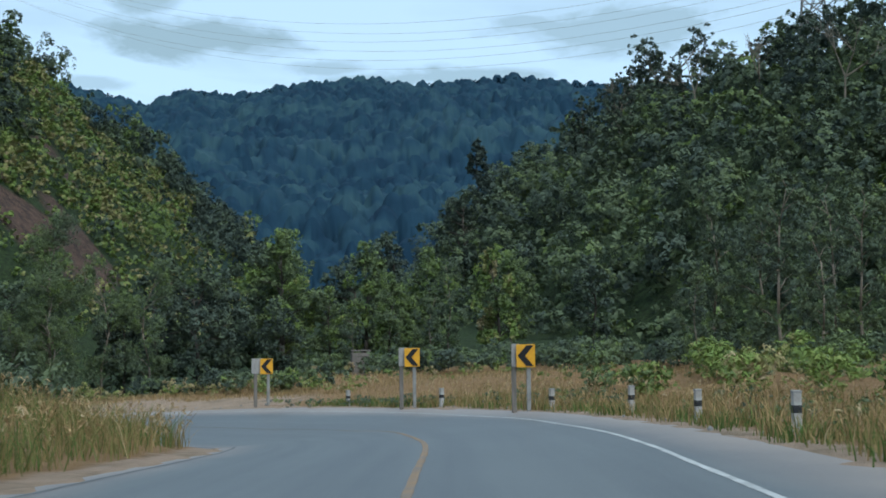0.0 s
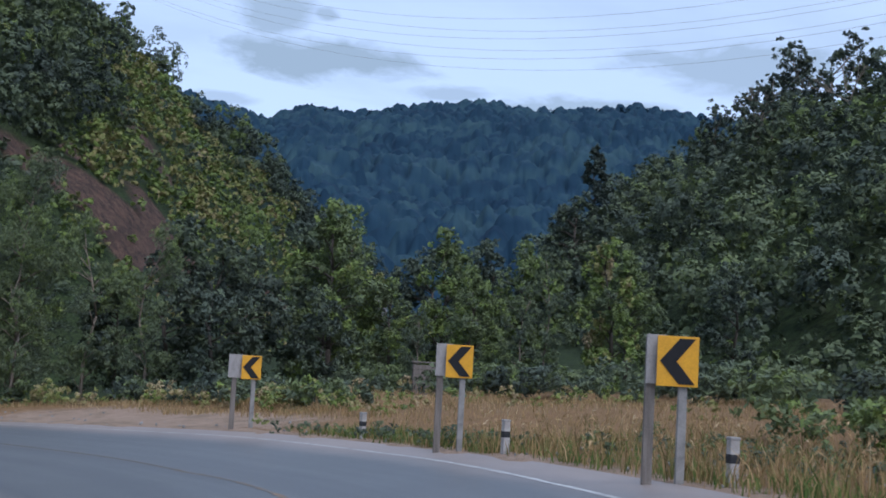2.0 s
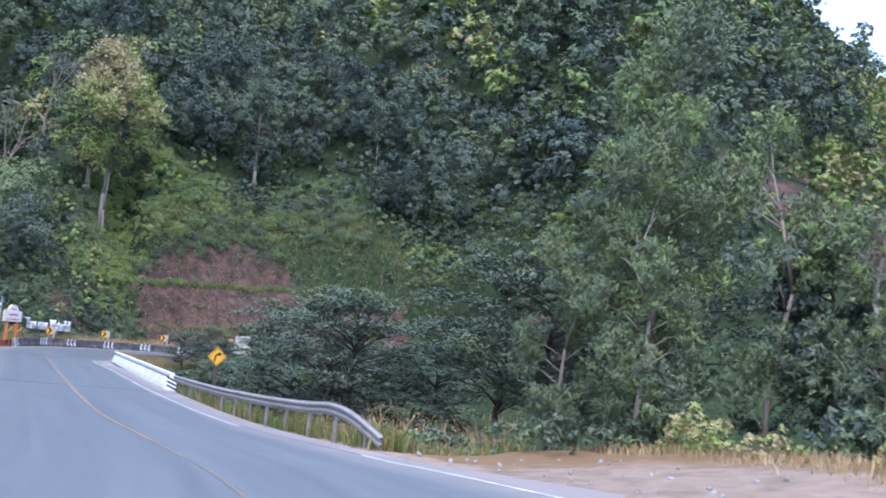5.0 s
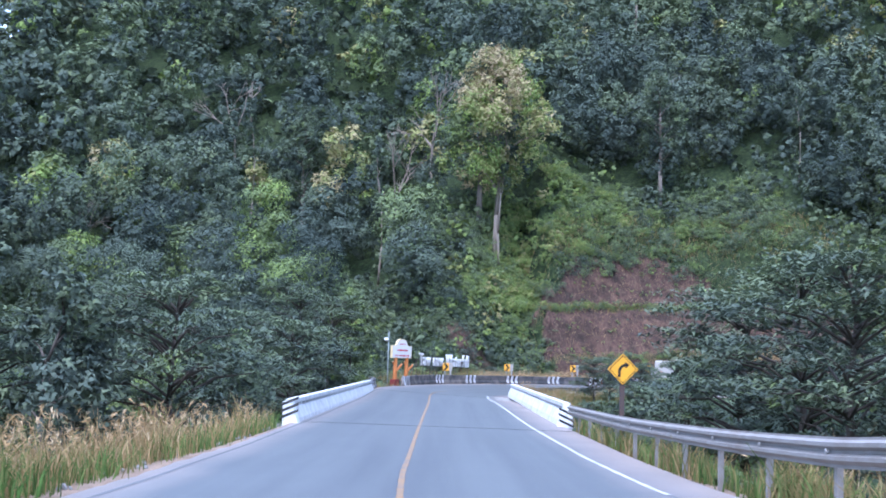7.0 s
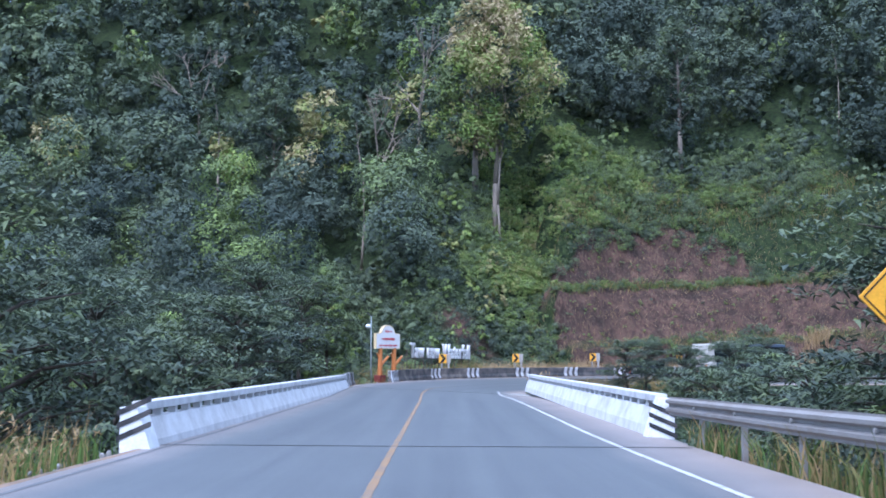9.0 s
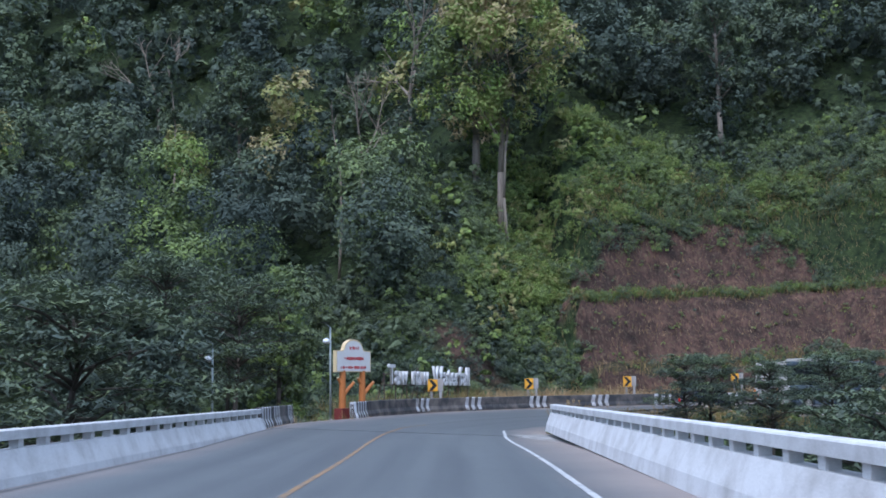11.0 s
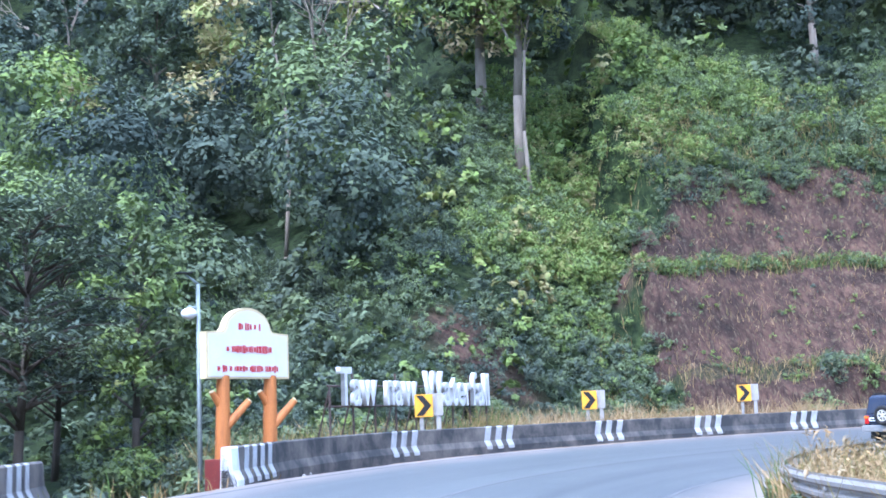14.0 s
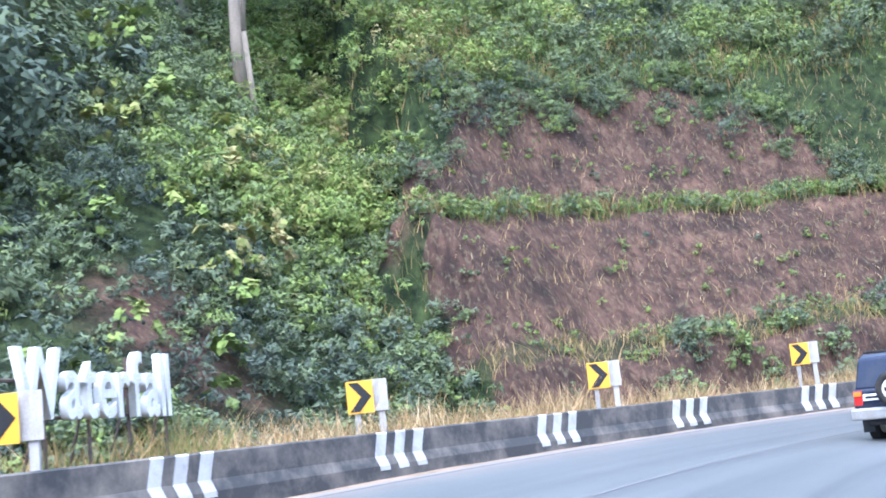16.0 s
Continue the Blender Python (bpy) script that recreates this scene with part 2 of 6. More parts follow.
def asphalt_material():
    m, tree, b = surface("worn_asphalt", 0.47, 0.0, 0.6)
    at = tree.nodes.new("ShaderNodeUVMap")
    at.uv_map = "lane"
    sep = tree.nodes.new("ShaderNodeSeparateXYZ")
    tree.links.new(at.outputs[0], sep.inputs[0])
    mp = tree.nodes.new("ShaderNodeMapping")
    mp.inputs["Scale"].default_value = (0.035, 1.5, 1)
    tree.links.new(at.outputs[0], mp.inputs[0])
    streak = node(tree, "ShaderNodeTexNoise", Scale=1.0, Detail=5.0, Roughness=0.6)
    tree.links.new(mp.outputs[0], streak.inputs["Vector"])
    patches = noise_of(tree, 0.25, 6, 0.65)
    grit = noise_of(tree, 60, 2, 0.7)
    col = blend(tree, patches, (0.077, 0.084, 0.085), (0.126, 0.134, 0.134))
    col = blend(tree, ramp(tree, streak.outputs["Fac"], [(0.4, (0, 0, 0)), (0.7, (0.7,) * 3)]), col, (0.058, 0.062, 0.069))
    col = blend(tree, 0.3, col, blend(tree, 1.0, col, ramp(tree, grit, [(0.3, (0.5,) * 3), (0.7, (1.4,) * 3)]), "MULTIPLY"))
    # dusty shoulders
    dust = node(tree, "ShaderNodeMapRange")
    dust.inputs["From Min"].default_value, dust.inputs["From Max"].default_value = 4.0, 5.6
    absu = node(tree, "ShaderNodeMath")
    absu.operation = "SUBTRACT"
    tree.links.new(sep.outputs[1], absu.inputs[0])
    absu.inputs[1].default_value = 3.6
    ab2 = node(tree, "ShaderNodeMath")
    ab2.operation = "ABSOLUTE"
    tree.links.new(absu.outputs[0], ab2.inputs[0])
    wob = node(tree, "ShaderNodeMath")
    wob.operation = "ADD"
    tree.links.new(ab2.outputs[0], wob.inputs[0])
    tree.links.new(patches, wob.inputs[1])
    tree.links.new(wob.outputs[0], dust.inputs["Value"])
    col = blend(tree, dust.outputs[0], col, blend(tree, patches, (0.17, 0.145, 0.13), (0.30, 0.24, 0.20)))
    tree.links.new(col, b.inputs["Base Color"])
    bump(tree, b, grit, 0.25, 0.01)
    return m


m_ground = ground_material()
m_road = asphalt_material()
m_white_line = worn("white_road_paint", (0.46, 0.46, 0.44), (0.20, 0.20, 0.20), 0.6, scale=2.5, amount=0.85)
m_ghost_line = worn("worn_off_road_paint", (0.135, 0.135, 0.135), (0.10, 0.10, 0.105), 0.6, scale=1.2, amount=1.0)
m_yellow_line = worn("faded_yellow_road_paint", (0.25, 0.155, 0.075), (0.13, 0.12, 0.11), 0.6, scale=1.6, amount=1.0)
m_board_back = worn("weathered_grey_board_back", (0.36, 0.345, 0.325), (0.19, 0.175, 0.16), 0.85, scale=3.5, amount=0.7, stretch=(2.5, 2.5, 0.6))
m_faint_yellow = worn("rubbed_yellow_road_paint", (0.145, 0.118, 0.088), (0.105, 0.105, 0.105), 0.6, scale=1.6, amount=1.0)
m_concrete = worn("weathered_concrete", (0.30, 0.29, 0.27), (0.09, 0.085, 0.08), 0.9, scale=2.2, amount=0.8)
m_post_paint = worn("dirty_white_post_paint", (0.42, 0.40, 0.37), (0.16, 0.14, 0.12), 0.9, scale=3, amount=0.8)
m_whitewash = worn("whitewashed_concrete", (0.56, 0.56, 0.55), (0.26, 0.24, 0.22), 0.8, scale=1.3, amount=0.6)
m_black_paint = worn("black_painted_concrete", (0.025, 0.027, 0.03), (0.12, 0.11, 0.10), 0.8, scale=1.8, amount=0.7)
m_stained = worn("black_stained_barrier", (0.045, 0.047, 0.05), (0.24, 0.21, 0.18), 0.9, scale=0.9, amount=0.75)
m_stripe_white = worn("white_stripe_paint", (0.72, 0.73, 0.74), (0.32, 0.30, 0.28), 0.75, scale=3.0, amount=0.5)
m_yellow_sign = worn("yellow_sign_sheet", (0.72, 0.36, 0.015), (0.45, 0.22, 0.02), 0.45, scale=3, amount=0.35, relief=0.02, spec=0.5)
m_black_sign = worn("black_sign_paint", (0.012, 0.012, 0.013), (0.03, 0.03, 0.03), 0.5, scale=3, amount=0.4, relief=0.02)
m_grey_bark = worn("grey_bark", (0.21, 0.18, 0.145), (0.10, 0.085, 0.07), 0.9, scale=1.2, amount=0.7, stretch=(3, 3, 0.5), fine=12, relief=0.5)
m_steel = worn("galvanised_steel", (0.25, 0.235, 0.215), (0.17, 0.14, 0.115), 0.6, 0.1, scale=1.6, amount=0.7)
m_post_wood = worn("grey_weathered_wood", (0.21, 0.185, 0.16), (0.08, 0.07, 0.06), 0.9, scale=2, amount=0.7, stretch=(6, 6, 0.6))
m_bark = worn("pale_bark", (0.23, 0.19, 0.145), (0.12, 0.10, 0.08), 0.9, scale=1.2, amount=0.7, stretch=(3, 3, 0.5), fine=12, relief=0.5)
m_dark_bark = worn("dark_bark", (0.085, 0.07, 0.055), (0.03, 0.025, 0.02), 0.9, scale=1.2, amount=0.7, stretch=(3, 3, 0.5), fine=12, relief=0.5)
m_orange_wood = worn("orange_painted_trunk", (0.47, 0.17, 0.045), (0.22, 0.08, 0.03), 0.6, scale=2, amount=0.6, stretch=(4, 4, 0.7))
m_sign_white = worn("white_sign_board", (0.66, 0.64, 0.60), (0.5, 0.48, 0.44), 0.6, scale=2, amount=0.4, relief=0.03)
m_sign_cream = worn("cream_board_edge", (0.62, 0.50, 0.28), (0.4, 0.3, 0.16), 0.6, scale=2, amount=0.5)
m_red_text = worn("red_lettering", (0.42, 0.035, 0.04), (0.30, 0.05, 0.05), 0.6, relief=0.02)
m_letter_white = worn("white_letter_paint", (0.62, 0.62, 0.61), (0.30, 0.29, 0.28), 0.6, scale=3, amount=0.5)
m_maroon = worn("maroon_plinth_paint", (0.16, 0.03, 0.025), (0.07, 0.03, 0.03), 0.7)
m_lamp_white = worn("white_lamp_shell", (0.78, 0.79, 0.80), (0.5, 0.5, 0.5), 0.4, relief=0.02)
m_pole = worn("grey_green_pole", (0.26, 0.30, 0.29), (0.15, 0.16, 0.15), 0.5, 0.3)
m_rust = worn("rusty_frame", (0.07, 0.055, 0.05), (0.12, 0.06, 0.035), 0.8)


# ---- building helpers ----
def part(name, bm, material, parent, label="", smooth=False):
    me = bpy.data.meshes.new(name)
    bm.normal_update()
    if smooth:
        for f in bm.faces:
            f.smooth = True
    bm.to_mesh(me)
    bm.free()
    me.materials.append(material)
    ob = new(name, me)
    ob.parent = parent
    if label:
        tagged(ob, label)
    return ob


def thing(name, label, category, at=(0, 0, 0), turn=0.0, group="", kind=""):
    ob = new(name)
    ob.empty_display_size = 0.2
    ob.matrix_basis = pose(*at, 0, 0, turn)
    return tagged(ob, label, category, group, kind)


def box(bm, sx, sy, sz, x=0, y=0, z=0, m=None, bevel=0.0):
    """A box with its centre at x, y, z."""
    made = bmesh.ops.create_cube(bm, size=1.0, matrix=(m or Matrix()) @ Matrix.Translation((x, y, z)) @ Matrix.Diagonal((sx, sy, sz, 1)))
    if bevel:
        edges = list({e for v in made["verts"] for e in v.link_edges})
        bmesh.ops.bevel(bm, geom=edges, offset=bevel, segments=2, affect="EDGES", profile=0.6)
    return bm


def rod(bm, a, b, r1, r2=None, sides=10):
    """A tapered rod from a to b."""
    a, b = Vector(a), Vector(b)
    d = b - a
    m = Matrix.Translation((a + b) / 2) @ d.to_track_quat("Z", "Y").to_matrix().to_4x4()
    bmesh.ops.create_cone(bm, cap_ends=True, segments=sides, radius1=r1, radius2=r1 if r2 is None else r2, depth=d.length, matrix=m)
    return bm


def plate(bm, outline, depth, m=None):
    """A flat shape in the xz plane, from its outline, with depth along y."""
    m = m or Matrix()
    front = [bm.verts.new(m @ Vector((x, -depth / 2, z))) for x, z in outline]
    back = [bm.verts.new(m @ Vector((x, depth / 2, z))) for x, z in outline]
    bm.faces.new(front)
    bm.faces.new(back[::-1])
    for i in range(len(outline)):
        j = (i + 1) % len(outline)
        bm.faces.new((front[j], front[i], back[i], back[j]))
    bmesh.ops.recalc_face_normals(bm, faces=bm.faces[:])
    return bm


def sweep(bm, line, profile, closed=True):
    """A profile of (across, up) swept along a line of (place, across-direction)."""
    rings = [[bm.verts.new(Vector(p) + Vector(a) * u + Vector((0, 0, w))) for u, w in profile] for p, a in line]
    n = len(profile)
    for r0, r1 in zip(rings, rings[1:]):
        for i in range(n if closed else n - 1):
            j = (i + 1) % n
            bm.faces.new((r0[i], r0[j], r1[j], r1[i]))
    if closed:
        bm.faces.new(rings[0][::-1])
        bm.faces.new(rings[-1])
    bmesh.ops.recalc_face_normals(bm, faces=bm.faces[:])
    return bm


def raw_mesh(name, verts, faces, material, tone=None, smooth=False):
    """A mesh from arrays, quick for large ones. faces: rows of equal length."""
    me = bpy.data.meshes.new(name)
    faces = np.asarray(faces, np.int32)
    k = faces.shape[1]
    me.vertices.add(len(verts))
    me.vertices.foreach_set("co", np.asarray(verts, np.float32).ravel())
    me.loops.add(faces.size)
    me.loops.foreach_set("vertex_index", faces.ravel())
    me.polygons.add(len(faces))
    me.polygons.foreach_set("loop_start", np.arange(0, faces.size, k, dtype=np.int32))
    me.polygons.foreach_set("use_smooth", np.full(len(faces), smooth))
    if tone is not None:
        me.attributes.new("tone", "FLOAT", "POINT").data.foreach_set("value", np.asarray(tone, np.float32))
    me.update(calc_edges=True)
    me.materials.append(material)
    return me


# ---- the road's line: its outer white line, the way up, the tilt ----
EDGE_LINE = np.array([(-90, -104), (-60, -87), (-43, -78), (-28.3, -69.4), (-17.4, -62.4), (-9.2, -55.3), (-5.7, -50.7), (-3.0, -46), (-0.9, -40.8), (1.2, -32),
                      (2.5, -22), (2.95, -10), (2.9, 4), (2.8, 20), (2.75, 50), (2.8, 72), (3.3, 80), (5.0, 88), (8.3, 95.2), (13, 101.6), (19, 107.3), (27, 112.2), (38, 115.5), (60, 117)], float)
GRADE = np.array([(-104, 7.0), (-74, 4.9), (-66, 4.08), (-60, 3.5), (-53, 2.86), (-45, 2.29), (-38, 1.96), (-15, 0.84), (-8, 0.56), (-2.6, 0.36), (2.8, 0.21), (12, 0.06), (30, -0.06), (57, -0.09), (75, -0.13), (85, -0.25), (120, -0.2)])
BANK = np.array([(-104, 0.0), (-74, 0.0), (-66, 0.035), (-60, 0.06), (-53, 0.08), (-45, 0.09), (-38, 0.085), (-25, 0.06), (-15, 0.03), (-5, 0.015), (5, 0), (58, -0.015), (69, -0.045), (75, -0.05), (85, -0.062), (95, -0.075), (120, -0.08)])
U_CAR = 2.7  # how far left of the white line the car drives
U_RIGHT, U_LEFT = -1.75, 8.35  # edges of the asphalt


def right_edge(y):
    """The asphalt's right edge; it widens into the gravel lay-by before the bridge."""
    return np.interp(y, [-58, -48, -36, -22, -12], [U_RIGHT, -2.4, -2.7, -2.3, U_RIGHT])


def line_right(y):
    """Where the painted right edge line wanders to."""
    return np.interp(y, [-78, -72, -67, -60, -55, -46, -36, -23, -12, 0, 10, 25, 72, 79], [0.55, 0.32, 0.0, -0.12, -0.4, -1.25, -1.55, -1.1, -1.0, -0.65, -0.5, -0.35, -0.1, 0])


def line_centre(y):
    return np.interp(y, [-60, -40, -25, -15, 5, 70], [3.65, 3.35, 3.2, 3.4, 3.8, 3.95])


def dense(points, step):
    """A smooth line through the points."""
    p = np.asarray(points, float)
    d = np.r_[0, np.cumsum(np.hypot(*np.diff(p[:, :2], axis=0).T))]
    tan = np.gradient(p, d, axis=0)
    s = np.arange(0, d[-1], step)
    k = np.clip(np.searchsorted(d, s, side="right") - 1, 0, len(d) - 2)
    h = (d[k + 1] - d[k])[:, None]
    q = ((s - d[k])[:, None]) / h
    return (2 * q**3 - 3 * q**2 + 1) * p[k] + (q**3 - 2 * q**2 + q) * h * tan[k] + (-2 * q**3 + 3 * q**2) * p[k + 1] + (q**3 - q**2) * h * tan[k + 1]


ROAD = dense(EDGE_LINE, 0.5)
ROAD_DIR = np.gradient(ROAD, axis=0)
ROAD_DIR /= np.hypot(*ROAD_DIR.T)[:, None]
ROAD_LEFT = np.c_[-ROAD_DIR[:, 1], ROAD_DIR[:, 0]]


def road_z(k, u):
    y = ROAD[k, 1]
    return np.interp(y, GRADE[:, 0], GRADE[:, 1]) + np.interp(y, BANK[:, 0], BANK[:, 1]) * (U_CAR - u)


def beside(y, u, k=None):
    """The point on the road u metres left of the white line, at the station with that y."""
    k = int(np.argmin(np.abs(ROAD[:, 1] - y))) if k is None else k
    p = ROAD[k] + ROAD_LEFT[k] * u
    return (float(p[0]), float(p[1]), float(road_z(k, u))), math.degrees(math.atan2(ROAD_DIR[k, 1], ROAD_DIR[k, 0])) - 90


def nearest(x, y):
    """For arrays of places: the road's nearest station and how far left of the white line."""
    x, y = np.ravel(x), np.ravel(y)
    best, dist = np.zeros(len(x), int), np.full(len(x), 1e18)
    for k in range(0, len(ROAD), 3):
        d = (x - ROAD[k, 0] - ROAD_LEFT[k, 0] * 3.3) ** 2 + (y - ROAD[k, 1] - ROAD_LEFT[k, 1] * 3.3) ** 2
        m = d < dist
        best[m], dist[m] = k, d[m]
    off = np.c_[x, y] - ROAD[best]
    return best, (off * ROAD_LEFT[best]).sum(1), (off * ROAD_DIR[best]).sum(1)


def smooth(a, b, v):
    q = np.clip((v - a) / (b - a), 0, 1)
    return q * q * (3 - 2 * q)


def waves(x, y, size, seed=0.0):
    """Cheap smooth unevenness between about -1 and 1."""
    x, y = x / size, y / size
    return (np.sin(1.3 * x + 2.1 * y + seed) + np.sin(2.7 * x - 1.1 * y + 1.7 * seed) + 0.6 * np.sin(5.1 * x + 3.9 * y + seed) + 0.5 * np.sin(-4.3 * x + 6.3 * y + 2.3 * seed)) / 3.1


NORTH_FOOT = np.array([(-400, 190), (-150, 140), (-60, 120), (-20, 113), (-8, 106), (0, 113), (6, 120.5), (12, 124.5), (22, 127.5), (34, 129.5), (45, 124), (60, 100), (75, 80), (95, 75), (130, 95), (200, 140), (280, 190), (400, 270), (900, 600)], float)
NORTH_TOP = np.array([(-400, 45), (-150, 46), (-100, 56), (-60, 82), (-20, 145), (60, 165), (110, 150), (148, 142), (185, 142), (225, 118), (250, 90), (272, 60), (290, 28), (330, 16), (400, 16)], float)
SOUTH_FOOT = np.array([(-200, 40), (-140, 45), (-90, 52), (-60, 60), (-35, 66), (-10, 82), (10, 100), (40, 125), (80, 220), (200, 420)], float)
SOUTH_TOP = np.array([(-200, 52), (-60, 45), (-35, 39.5), (-12, 38), (9, 33.5), (25, 28), (40, 23), (60, 17), (100, 12), (200, 12)], float)
SKYLINE = np.array([(-180, 0.10), (-110, 0.14), (-90, 0.16), (-75, 0.178), (-66, 0.186), (-62, 0.196), (-60, 0.194), (-57, 0.190), (-54.5, 0.196), (-51, 0.188), (-48.5, 0.180), (-46.5, 0.184), (-44.5, 0.170), (-43, 0.178), (-40, 0.188), (-20, 0.16), (40, 0.1), (180, 0.1)], float)


def cut_face(x, y):
    """Where the red road cut lies on the north hill (0 to 1), and the way up from its foot."""
    d = y - np.interp(x, NORTH_FOOT[:, 0], NORTH_FOOT[:, 1])
    d = d + np.interp(x, [8, 11.6, 15, 18, 24], [3.8, 3.8, 2.2, 0.5, 0]) * smooth(0.5, 4, d)
    wob = 1.0 * np.sin(0.9 * y) + 0.7 * np.sin(2.3 * y + 1) + np.interp(d, [0, 4, 9, 14], [2.5, 0.5, 0.5, 1.5])
    along = smooth(9.2 + wob, 11.8 + wob, x) * (1 - smooth(44, 56, x))
    return along, d


def upper_top(x):
    """How far up the highest bare face reaches."""
    return np.interp(x, [9, 12, 18, 27, 31, 36], [11.4, 12.6, 13.3, 14.0, 12.8, 10.2]) + 0.35 * np.sin(0.8 * x + 0.6) + 0.3 * np.sin(2.1 * x) + 0.2 * np.sin(4.7 * x + 1)


def floor_z(x, y):
    v = y - 45 - 0.55 * np.maximum(x, 0) + 0.25 * np.minimum(x, 0)
    z = np.interp(v, [-150, -120, -80, -60, -42, -20, 0, 20, 40, 60, 120], [6, 4.4, 2.5, 1.0, -2, -5, -7, -5, -1.6, -0.3, 0])
    z = z + np.maximum(x - 60, 0) * 0.09 + np.maximum(-34 - x, 0) * 0.16
    return z + 0.25 * waves(x, y, 6)


def ground_z(x, y, fine=True):
    shape = np.shape(x)
    x, y = np.ravel(np.asarray(x, float)), np.ravel(np.asarray(y, float))
    z = floor_z(x, y)
    # north hill
    d = (y - np.interp(x, NORTH_FOOT[:, 0], NORTH_FOOT[:, 1])) * np.interp(x, [-60, 30, 60, 75, 95, 130, 400], [0.95, 0.97, 0.75, 0.75, 0.85, 0.82, 0.82])
    d = np.maximum(d, 0)
    top = np.interp(x, NORTH_TOP[:, 0], NORTH_TOP[:, 1]) * 1.12
    mix = smooth(-9, 4, x)
    rise = (1 - mix) * (0.14 * d + 0.0072 * d * d) + mix * 0.86 * d
    along, dd = cut_face(x, y)
    bench = np.interp(dd, [0, 1.4, 2.3, 5.5, 8.5, 9.1, 10.3, 13.9, 17, 20.5, 30, 60], [0, 0.2, 2.6, 3.9, 8.6, 9.2, 9.6, 16.4, 19.5, 22.3, 29.5, 51])
    bench = bench + np.clip(0.05 * (x - 14), -0.2, 1.6) * smooth(1.5, 2.4, dd)
    rise = np.where(dd < 60, rise * (1 - along) + along * bench, rise)
    north = top * np.tanh(rise / top) * (1 + 0.17 * smooth(75, 125, x)) + 1.6 * waves(x, y, 16, 3.0) * smooth(20, 45, d) + 6 * waves(x, y, 55, 1.0) * smooth(40, 90, d)
    north = north + 2.3 * np.sin((0.75 * x - 0.66 * y) / 5.5 + 1.2 * waves(x, y, 30, 2.0)) * smooth(92, 112, x) * (1 - smooth(260, 300, x)) * smooth(8, 30, d)
    # south-east hill
    e = np.maximum((x - np.interp(y, SOUTH_FOOT[:, 0], SOUTH_FOOT[:, 1])) * 0.85, 0)
    stop = np.interp(y, SOUTH_TOP[:, 0], SOUTH_TOP[:, 1]) * 1.1
    south = stop * np.tanh(0.6 * e / stop) + 4 * waves(x, y, 40, 5.0) * smooth(20, 60, e)
    z = z + north + south
    # far mountains
    az = np.degrees(np.arctan2(-(x + 42), y + 74))
    r = np.hypot(x + 42, y + 74)
    peak = (np.interp(az, SKYLINE[:, 0], SKYLINE[:, 1]) + 0.0135) * 1700
    far = (peak - 14) * np.clip((r - 420) / 1280, 0, 1) ** 1.05 + 26 * waves(x, y, 190, 2.0) * smooth(420, 800, r) * (1 - smooth(1350, 1600, r))
    z = np.maximum(z, np.where(r > 420, far, -50))
    # the rounded bank inside the first bend
    z = z + 3.2 * np.exp(-(((x + 27) / 9) ** 2 + ((y + 36) / 13) ** 2))
    # bed of the road
    k, u, s = nearest(x, y)
    edge = right_edge(ROAD[k, 1])
    inside = np.minimum(u - edge, U_LEFT - u)
    out = np.maximum(-inside, 0)
    out = np.hypot(out, np.maximum(np.abs(s) - 2, 0))
    side = road_z(k, np.clip(u, edge, U_LEFT))
    yy = ROAD[k, 1]
    reach = np.where(u < 3, np.interp(yy, [-60, -40, -20, -8, 30, 75, 90], [11, 9, 9, 3.5, 2.5, 4, 6]), np.interp(yy, [-60, -20, 0, 30, 75, 90, 110], [7, 7, 6, 3, 4, 2.2, 3.5]))
    w = smooth(0.0, 1.0, out / reach)
    z = z + along * ((dd > 1.4) & (dd < 15)) * (0.22 * waves(x, y, 0.9, 2.0) + 0.24 * waves(x, y, 2.6, 5.0))
    bed = np.where(out <= 0, side + 0.012 - 0.11 * smooth(0.0, 0.8, inside), side + 0.012 + 0.015 * smooth(0.0, 0.8, out) + 0.05 * waves(x, y, 1.1) * smooth(0.2, 1.5, out))
    span = (yy > 27.5) & (yy < 69.5)
    return np.where(span, floor_z(x, y), (1 - w) * bed + w * z).reshape(shape)


# ---- the ground, one sheet to the horizon ----
def graded(lo, a, b, hi, step, grow):
    mid = list(np.arange(a, b, step))
    left, right, s = [], [], step
    v = a
    while v > lo:
        s *= grow
        v -= s
        left.append(v)
    s, v = step, mid[-1]
    while v < hi:
        s *= grow
        v += s
        right.append(v)
    return np.array(left[::-1] + mid + right)


gx = graded(-1500, -40, 44, 2800, 0.75, 1.055)
gy = np.unique(np.r_[graded(-1500, -84, 146, 2800, 0.9, 1.055), np.arange(117.2, 144, 0.45)])
GX, GY = np.meshgrid(gx, gy)
GZ = ground_z(GX, GY)
nx, ny = len(gx), len(gy)
idx = np.arange(nx * ny).reshape(ny, nx)
quads = np.stack([idx[:-1, :-1], idx[:-1, 1:], idx[1:, 1:], idx[1:, :-1]], -1).reshape(-1, 4)
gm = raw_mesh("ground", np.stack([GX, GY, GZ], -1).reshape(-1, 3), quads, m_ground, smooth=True)


